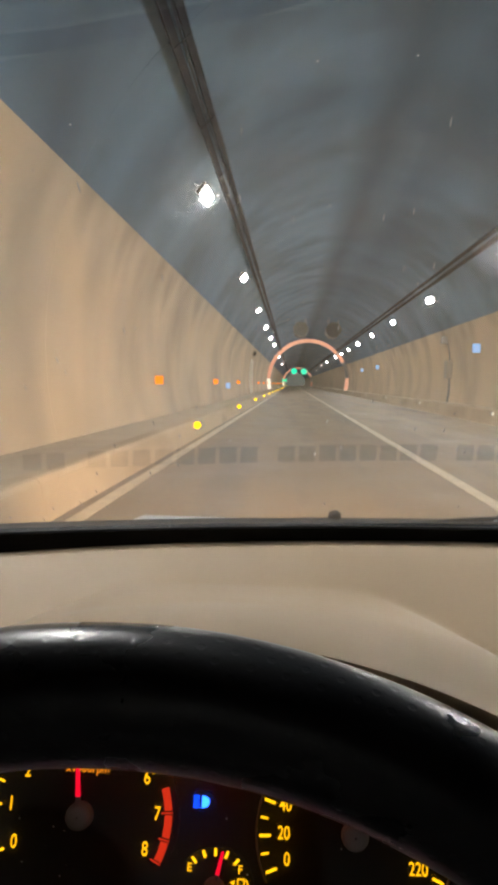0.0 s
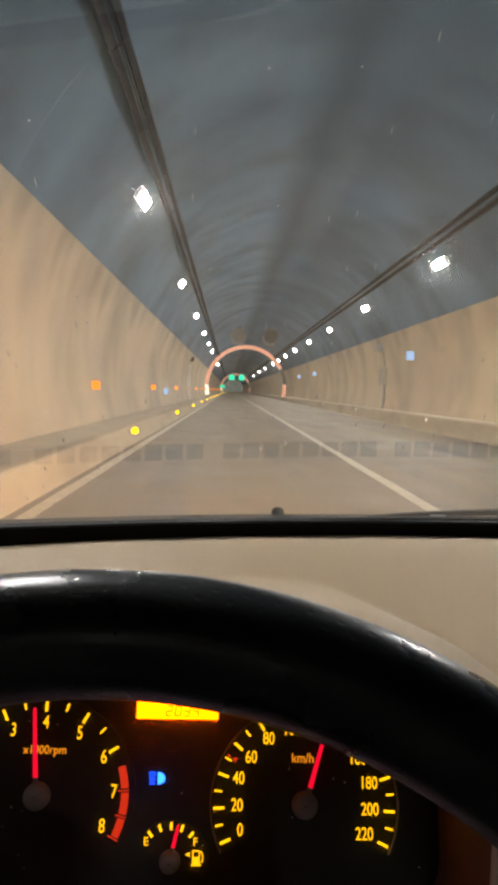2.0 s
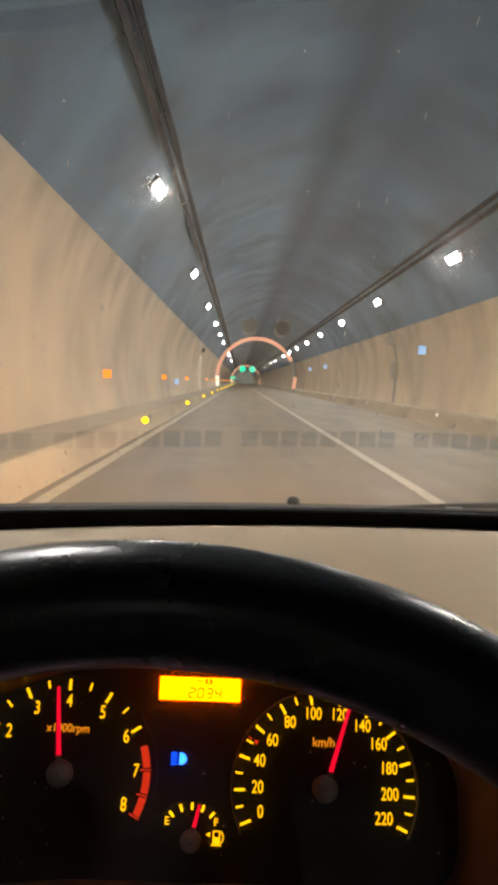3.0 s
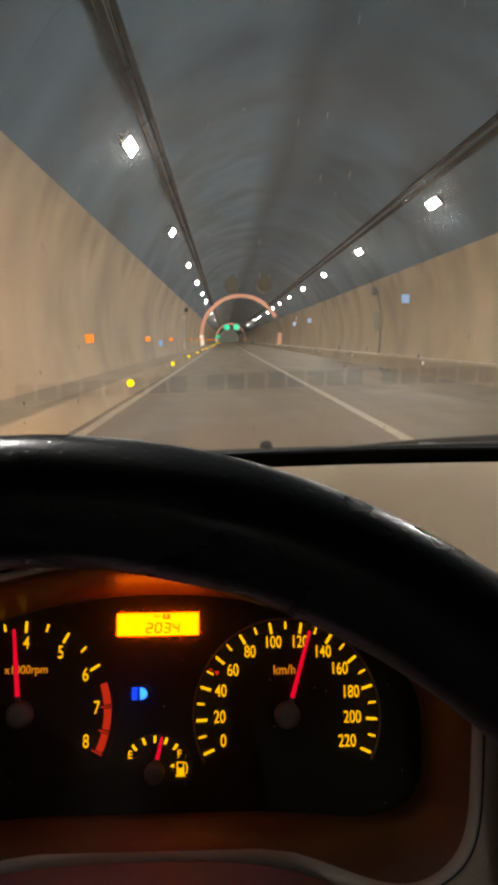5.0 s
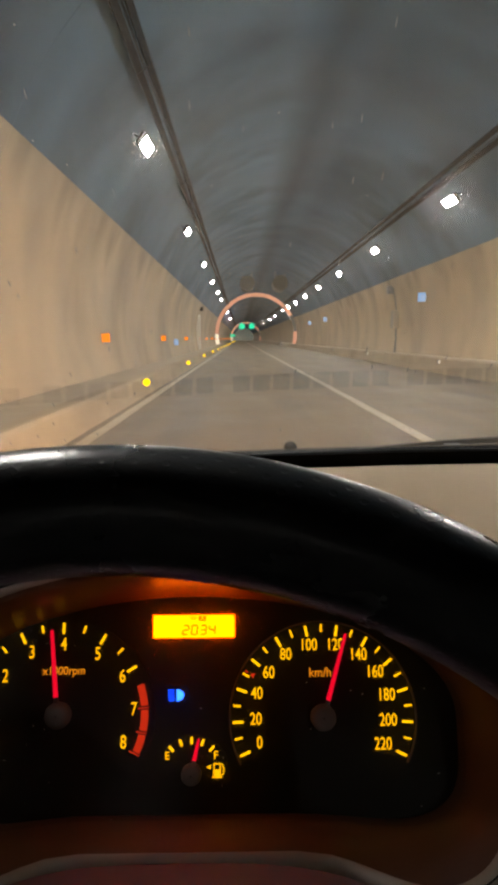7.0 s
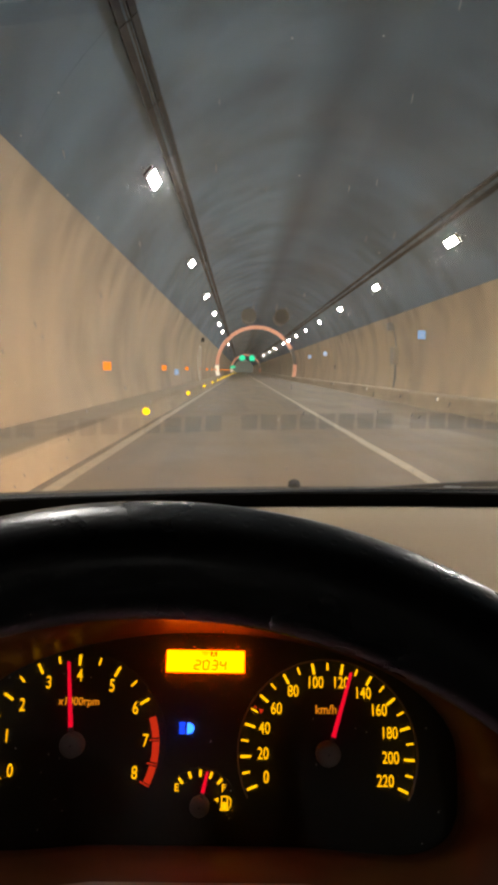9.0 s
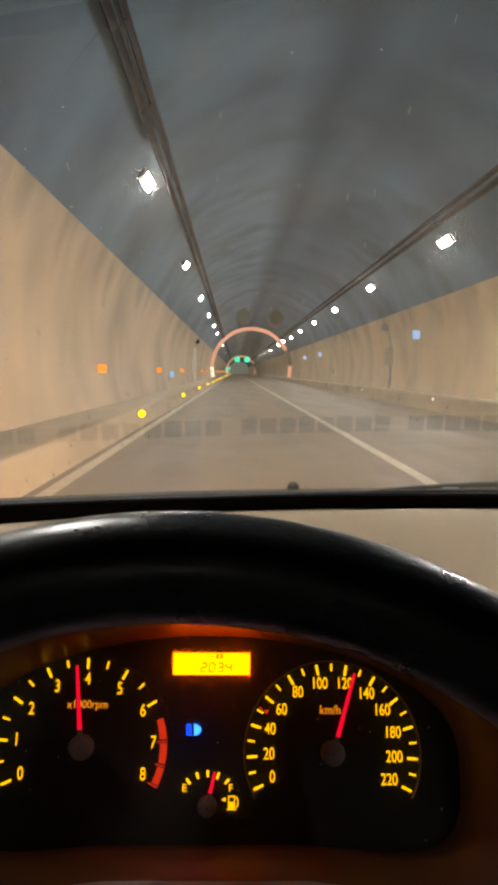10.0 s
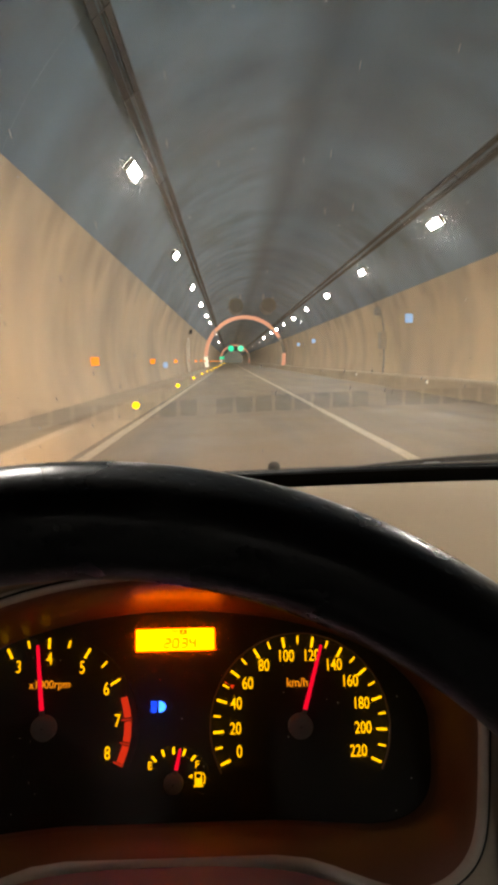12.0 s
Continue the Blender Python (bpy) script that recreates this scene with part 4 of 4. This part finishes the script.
def letters(text, u, v, size, mat, parent, squeeze=0.72, weight=0.00008, name="numeral", w=0.0015, slant=0.0):
    me = text_mesh(text, size, weight)
    me.materials.append(mat)
    ob = new(name, me)
    shear = Matrix.Identity(4)
    shear[0][1] = slant
    me.transform(shear)
    ob.matrix_basis = FACE @ Matrix.Translation((u, v, w)) @ Matrix.Diagonal((squeeze, 1, 1, 1))
    ob.parent = parent
    return ob


def bar(u, v, angle, length, width, mat, parent, name="tick_mark", w=0.0012, thick=0.0006):
    bm = bmesh.new()
    box(bm, 0, 0, 0, length, width, thick)
    return part(name, bm, mat, parent, m=FACE @ Matrix.Translation((u, v, w)) @ Matrix.Rotation(angle, 4, "Z"))


def dial_ticks(u0, v0, ru, a0, a1, n, major, parent, mats, long=0.0066, short=0.0046):
    for k in range(n + 1):
        a = radians(a0 + (a1 - a0) * k / n)
        big = k % major == 0
        ln = long if big else short
        r = ru - ln / 2
        bar(u0 + r * math.cos(a), v0 + r * math.sin(a), a, ln, 0.0015 if big else 0.0011, mats, parent)


def needle(u0, v0, tip, start, width, parent):
    bm = bmesh.new()
    du, dv = tip[0] - u0, tip[1] - v0
    ln, a = math.hypot(du, dv), math.atan2(dv, du)
    pts = [(start, -width / 2), (ln, -width * 0.32), (ln + 0.0008, 0), (ln, width * 0.32), (start, width / 2)]
    top = [bm.verts.new((x, y, 0.0012)) for x, y in pts]
    low = [bm.verts.new((x, y, 0)) for x, y in pts]
    bm.faces.new(top)
    bm.faces.new(low[::-1])
    for i in range(5):
        j = (i + 1) % 5
        bm.faces.new((top[j], top[i], low[i], low[j]))
    m = FACE @ Matrix.Translation((u0, v0, 0.006)) @ Matrix.Rotation(a, 4, "Z")
    neck = bmesh.new()
    box(neck, start - 0.0026, 0, 0.0004, 0.0056, width * 1.05, 0.0022, 0.0005)
    part("needle_neck", neck, M_HUB, parent, m=m)
    return part("needle", bm, G_NEEDLE, parent, "lit red needle", m=m)


def hub_cap(u0, v0, r, parent):
    bm = bmesh.new()
    prof = [(r, 0.0), (r, 0.006), (r * 0.92, 0.0085), (r * 0.6, 0.0095), (0.0005, 0.0098)]
    loft(bm, [[(q * math.cos(t), q * math.sin(t), d) for q, d in prof] for t in (2 * math.pi * k / 28 for k in range(29))], False)
    part("hub_cap", bm, M_HUB, parent, smooth=True, m=FACE @ Matrix.Translation((u0, v0, 0.0)))


# speedometer
SU, SV, SR = 0.0778, 0.0005, 0.0545


def plate(u0, v0, ru, rv, w=0.0003):
    """A thin dark backing plate on the gauge face."""
    bm = bmesh.new()
    ring = [(u0 + ru * math.cos(t), v0 + rv * math.sin(t)) for t in (2 * math.pi * k / 40 for k in range(40))]
    top = [bm.verts.new(FACE @ Vector((u, v, w))) for u, v in ring]
    low = [bm.verts.new(FACE @ Vector((u, v, -0.0018))) for u, v in ring]
    bm.faces.new(top)
    for i in range(40):
        j = (i + 1) % 40
        bm.faces.new((top[j], top[i], low[i], low[j]))
    return bm


speedo = part("speedometer", plate(SU, SV, 0.058, 0.056), M_FACE, cluster)
bm = bmesh.new()
arc = [radians(-28 + 236 * k / 60) for k in range(61)]
loft(bm, [[FACE @ Vector((SU + q * math.cos(a), SV + q * math.sin(a), w)) for q, w in ((SR + 0.0012, 0.001), (SR + 0.0012, 0.003), (SR + 0.0022, 0.003), (SR + 0.0022, 0.001))] for a in arc], True)
part("dial_rim", bm, M_BEZEL, speedo)
A0, A1 = 203.5, -24.5
dial_ticks(SU, SV, SR, A0, A1, 22, 2, speedo, G_TICK)
for k, (u, v) in enumerate(((0.0395, -0.0139), (0.0374, -0.0004), (0.0382, 0.0145), (0.0456, 0.0264), (0.0562, 0.0371), (0.0703, 0.0425),
                            (0.0866, 0.0425), (0.1006, 0.0364), (0.1104, 0.0263), (0.1168, 0.0127), (0.1172, -0.0019), (0.1135, -0.0154))):
    letters(str(20 * k), u, v, 0.0100, G_DIGIT, speedo)
letters("km/h", 0.0770, 0.0262, 0.0076, G_TEXT, speedo, 0.9, name="unit_text")
needle(SU, SV, (0.0925, 0.0487), 0.0104, 0.0027, speedo)
hub_cap(SU, SV, 0.0076, speedo)
bar(0.0322, 0.0273, radians(-28), 0.0022, 0.0008, G_RED, speedo, "warning_mark")
bm = bmesh.new()
top = [bm.verts.new(FACE @ Vector((0.0359 + du, 0.0249 + dv, 0.0016))) for du, dv in ((-0.0016, 0.0012), (0.0, -0.0016), (0.0016, 0.0012))]
low = [bm.verts.new(FACE @ Vector((0.0359 + du, 0.0249 + dv, 0.0009))) for du, dv in ((-0.0016, 0.0012), (0.0, -0.0016), (0.0016, 0.0012))]
bm.faces.new(top)
for i in range(3):
    bm.faces.new((top[(i + 1) % 3], top[i], low[i], low[(i + 1) % 3]))
part("warning_triangle", bm, G_RED, speedo, "small red triangle")

# tachometer
TU, TV, TR2 = -0.0812, 0.0036, 0.0540
tacho = part("tachometer", plate(TU, TV, 0.058, 0.056), M_FACE, cluster)
dial_ticks(TU, TV, TR2, 204.5, 31.0, 12, 2, tacho, G_TICK)
for k, (u, v) in enumerate(((-0.1188, -0.0123), (-0.1227, 0.0078), (-0.1146, 0.0262), (-0.0990, 0.0400), (-0.0797, 0.0446), (-0.0588, 0.0387), (-0.0434, 0.0254), (-0.0362, 0.0062), (-0.0421, -0.0126))):
    letters(str(k), u, v, 0.0108, G_DIGIT, tacho)
letters("x1000rpm", -0.0790, 0.0290, 0.0068, G_TEXT, tacho, 0.92, name="unit_text", slant=0.03)
for a0, a1 in ((19.0, 5.2), (2.6, -10.8), (-13.4, -25.0)):
    bm = bmesh.new()
    loft(bm, [[FACE @ Vector((TU + q * math.cos(a), TV + q * math.sin(a), 0.0013)) for q in (0.0494, 0.0538)] for a in (radians(a0 + (a1 - a0) * k / 8) for k in range(9))], False)
    part("redline_segment", bm, G_RED, tacho, "red lit band")
for a in (3.8, -12.2, -26.2):
    bar(TU + 0.0508 * math.cos(radians(a)), TV + 0.0508 * math.sin(radians(a)), radians(a), 0.0066, 0.0007, G_RED, tacho)
needle(TU, TV, (-0.0862, 0.0528), 0.0106, 0.0027, tacho)
hub_cap(TU, TV, 0.0076, tacho)

# fuel gauge
FU, FV = -0.0012, -0.0305
fuel = part("fuel_gauge", plate(FU, FV, 0.0225, 0.0215, 0.0005), M_FACE, cluster)
for k in range(5):
    a = radians(131 - 20.5 * k)
    bar(FU + 0.0185 * math.cos(a), FV + 0.0185 * math.sin(a), a, 0.0040, 0.0015, G_TICK, fuel)
letters("E", -0.0157, -0.0205, 0.0062, G_DIGIT, fuel, 1.0)
letters("F", 0.0133, -0.0205, 0.0062, G_DIGIT, fuel, 1.0)
needle(FU, FV, (0.0032, -0.0107), 0.0082, 0.0024, fuel)
hub_cap(FU, FV, 0.0060, fuel)
bm = bmesh.new()
box(bm, 0.0140, -0.0285, 0.0015, 0.0044, 0.0074, 0.0006)
box(bm, 0.0140, -0.0326, 0.0015, 0.0058, 0.0008, 0.0006)
for v in [v for v in bm.verts]:
    v.co = FACE @ v.co
part("pump_icon", bm, G_DIGIT, fuel)
bm = bmesh.new()
tube(bm, [FACE @ Vector(p) for p in ((0.0165, -0.0312, 0.0015), (0.0177, -0.0310, 0.0015), (0.0180, -0.0276, 0.0015), (0.0168, -0.0252, 0.0015))], 0.0004, 6)
part("pump_hose", bm, G_DIGIT, fuel)
bm = bmesh.new()
box(bm, 0.0140, -0.0268, 0.0020, 0.0029, 0.0026, 0.0004)
for v in bm.verts:
    v.co = FACE @ v.co
part("pump_window", bm, M_FACE, fuel)
bm = bmesh.new()
bm.faces.new([bm.verts.new(FACE @ Vector(p)) for p in ((0.0103, -0.0256, 0.0015), (0.0074, -0.0270, 0.0015), (0.0103, -0.0284, 0.0015))][::-1])
part("side_arrow", bm, G_DIGIT, fuel)

# display and high beam light
lcd = part("display", plate(0, 0.0546, 0.020, 0.0060, -0.0003), M_FACE, cluster, "yellow lit display with dark digits")
bm = bmesh.new()
box(bm, 0, 0.0546, 0.0016, 0.0498, 0.0136, 0.0034, 0.0003)
for v in bm.verts:
    v.co = FACE @ v.co
part("display_panel", bm, G_LCD, lcd)
SEGS = {"2": "abged", "0": "abcdef", "3": "abgcd", "4": "fgbc"}
PLACE = {"a": (0, 1, 0), "b": (1, 0.5, 1), "c": (1, -0.5, 1), "d": (0, -1, 0), "e": (-1, -0.5, 1), "f": (-1, 0.5, 1), "g": (0, 0, 0)}
for k, ch in enumerate("2034"):
    bm = bmesh.new()
    for s in SEGS[ch]:
        px, py, up = PLACE[s]
        m = FACE @ Matrix.Translation((-0.005 + 0.0054 * k + px * 0.0017 + py * 0.0003, 0.0524 + py * 0.0027, 0.0035))
        box(bm, 0, 0, 0, 0.0007 if up else 0.0028, 0.0024 if up else 0.0007, 0.0002, 0, m)
    part("digit", bm, M_LCDINK, lcd)
bm = bmesh.new()
box(bm, 0.0052, 0.0592, 0.0034, 0.0042, 0.0028, 0.0002)
for v in bm.verts:
    v.co = FACE @ v.co
part("mode_mark", bm, M_LCDINK, lcd)
letters("TRIP", -0.0005, 0.0593, 0.0026, M_LCDINK, lcd, 0.9, 0.0, "mode_word", 0.0035)
letters("A", 0.0052, 0.0592, 0.0036, G_LCD, lcd, 1.0, 0.0001, "mode_letter", 0.0038)
beam = part("beam_light", plate(-0.0115, 0.0141, 0.0095, 0.0062, 0.0004), M_FACE, cluster, "blue lit high beam light")
bowl = bmesh.new()
bowl.faces.new([bowl.verts.new(FACE @ Vector((-0.0104 + 0.0044 * math.cos(a), 0.0141 + 0.0034 * math.sin(a), 0.0015))) for a in (radians(-90 + 180 * k / 14) for k in range(15))])
part("bowl", bowl, G_BOWL, beam)
for k in range(5):
    bar(-0.0136, 0.0141 + 0.0015 * (k - 2), 0, 0.0036, 0.0004, G_BEAM, beam, "beam_stripe", 0.0015)

# ---- steering wheel ----
wheel = thing("steering_wheel", "black perforated leather steering wheel", "steering wheel", "", pose(0, 0, 0))
WHEEL = Matrix.Translation(HUB) @ Matrix.Rotation(-TILT, 4, "X") @ Matrix.Rotation(radians(90), 4, "X")     # z towards the driver
RW, RT = 0.1693, 0.0155
bm = bmesh.new()
NT, NP = 144, 28
loft(bm, [[WHEEL @ Vector(((RW + RT * math.cos(p)) * math.sin(t), (RW + RT * math.cos(p)) * math.cos(t), RT * 1.02 * math.sin(p))) for p in (2 * math.pi * k / NP for k in range(NP))] for t in (2 * math.pi * k / NT for k in range(NT + 1))], True)
uv = bm.loops.layers.uv.new("rim")
for n, f in enumerate(bm.faces):
    i, j = divmod(n, NP)
    a, b = (i * 2 * math.pi * RW / NT) / 0.0050, (j * 2 * math.pi * RT / NP) / 0.0050
    da, db = (2 * math.pi * RW / NT) / 0.0050, (2 * math.pi * RT / NP) / 0.0050
    for loop, (p, q) in zip(f.loops, ((0, 0), (0, 1), (1, 1), (1, 0))):
        u, v = a + p * da, b + q * db
        loop[uv].uv = (0.7071 * (u + v), 0.7071 * (u - v))
bmesh.ops.remove_doubles(bm, verts=bm.verts, dist=1e-5)
part("rim", bm, M_LEATHER, wheel, smooth=True)
bm = bmesh.new()
prof = [(0.060, -0.055), (0.075, -0.03), (0.072, -0.008), (0.05, 0.004), (0.001, 0.008)]
loft(bm, [[WHEEL @ Vector((q * math.cos(t) * 1.05, q * math.sin(t) * 0.9, d)) for q, d in prof] for t in (2 * math.pi * k / 40 for k in range(41))], False)
part("hub_pad", bm, M_BLACK, wheel, smooth=True)
for a in (8, 172, 248, 292):
    bm = bmesh.new()
    c, s = math.cos(radians(a)), math.sin(radians(a))
    rings = []
    for k in range(7):
        q = 0.055 + (RW - 0.055) * k / 6
        wd, d = 0.020 - 0.008 * k / 6, -0.03 + 0.03 * k / 6
        rings.append([WHEEL @ Vector((q * c - o * s, q * s + o * c, d + h)) for o, h in ((-wd, -0.007), (wd, -0.007), (wd, 0.006), (-wd, 0.006))])
    loft(bm, rings, True, True)
    part("spoke", bm, M_BLACK, wheel)

# column cover behind the wheel
cover = thing("column_cover", "beige plastic cover round the steering column", "column cover", "", pose(0, 0, 0))


def cover_point(q, t, shrink=1.0):
    grow = min(1, 0.80 + 1.2 * q) * shrink
    return WHEEL @ Vector((0.118 * grow * math.copysign(abs(math.cos(t)) ** 0.7, math.cos(t)), 0.052 * grow * math.copysign(abs(math.sin(t)) ** 0.7, math.sin(t)) - 0.031, -0.09 - 0.15 * q))


for name, t0, t1 in (("upper_shell", 2, 178), ("lower_shell", 182, 358)):
    bm = bmesh.new()
    ts = [radians(t0 + (t1 - t0) * j / 24) for j in range(25)]
    loft(bm, [[cover_point(k / 11, t) for t in ts] + [cover_point(k / 11, t, 0.94) for t in ts[::-1]] for k in range(12)], True, True)
    part(name, bm, M_SHROUD, cover, smooth=False)
bm = bmesh.new()
loft(bm, [[cover_point(0.01, 2 * math.pi * j / 36, 0.93) for j in range(36)], [cover_point(1, 2 * math.pi * j / 36, 0.93) for j in range(36)]], True, True)
part("column_core", bm, M_BLACK, cover)
bm = bmesh.new()
rod(bm, cover_point(0.45, radians(-25), 0.9), cover_point(0.45, radians(-25), 1.12), 0.016, n=20)
part("lock_barrel", bm, M_STEEL, cover)

# ---- wiper and washer jet outside the screen ----
wiper = thing("wiper", "black wiper lying at the foot of the windscreen", "wiper", "", pose(0, 0, 0))


def outside(x, lift):
    return Vector((x, 1.045 + screen_bow(x), 0.951 + lift))


bm = bmesh.new()
loft(bm, [[outside(0.02 + 0.06 * k, 0.0085 + 0.0011 * k) + Vector((0, q * 0.003, r * (0.0022 + 0.00012 * k))) for q, r in ((-1, 0), (-0.5, 1), (0.5, 1), (1, 0), (0.4, -1), (-0.4, -1))] for k in range(10)], True, True)
part("blade", bm, M_RUBBER, wiper)
bm = bmesh.new()
loft(bm, [[outside(0.17 + 0.04 * k, 0.011 + 0.0030 * k - 0.00020 * k * k) + Vector((0, 0.012 + q * 0.006, r * (0.0014 + 0.00075 * k))) for q, r in ((-1, -0.6), (-0.8, 0.7), (0, 1), (0.8, 0.7), (1, -0.6))] for k in range(11)], True, True)
part("arm", bm, M_RUBBER, wiper)
# small bare steel plate, added to stand for a glint on the arm
bm = bmesh.new()
box(bm, 0, 0, 0, 0.022, 0.006, 0.003, 0.001)
part("glint_plate", bm, M_STEEL, wiper, "small steel plate added for a glint on the wiper", m=pose(*(outside(0.30, 0.0165) + Vector((0, 0.004, 0)))))
jet = thing("washer_jet", "small black washer jet on the bonnet edge", "washer jet", "", pose(0.084, 1.095, 0.9625))
bm = bmesh.new()
prof = [(0.0092, -0.016), (0.0092, -0.003), (0.0079, 0.002), (0.0044, 0.0048), (0.0004, 0.0057)]
loft(bm, [[(q * math.cos(t), q * math.sin(t), d) for q, d in prof] for t in (2 * math.pi * k / 20 for k in range(21))], False)
part("cap", bm, M_RUBBER, jet, smooth=True)
bm = bmesh.new()
box(bm, 0, -0.0085, 0.0, 0.006, 0.004, 0.003, 0.0008)
part("nozzle", bm, M_RUBBER, jet)
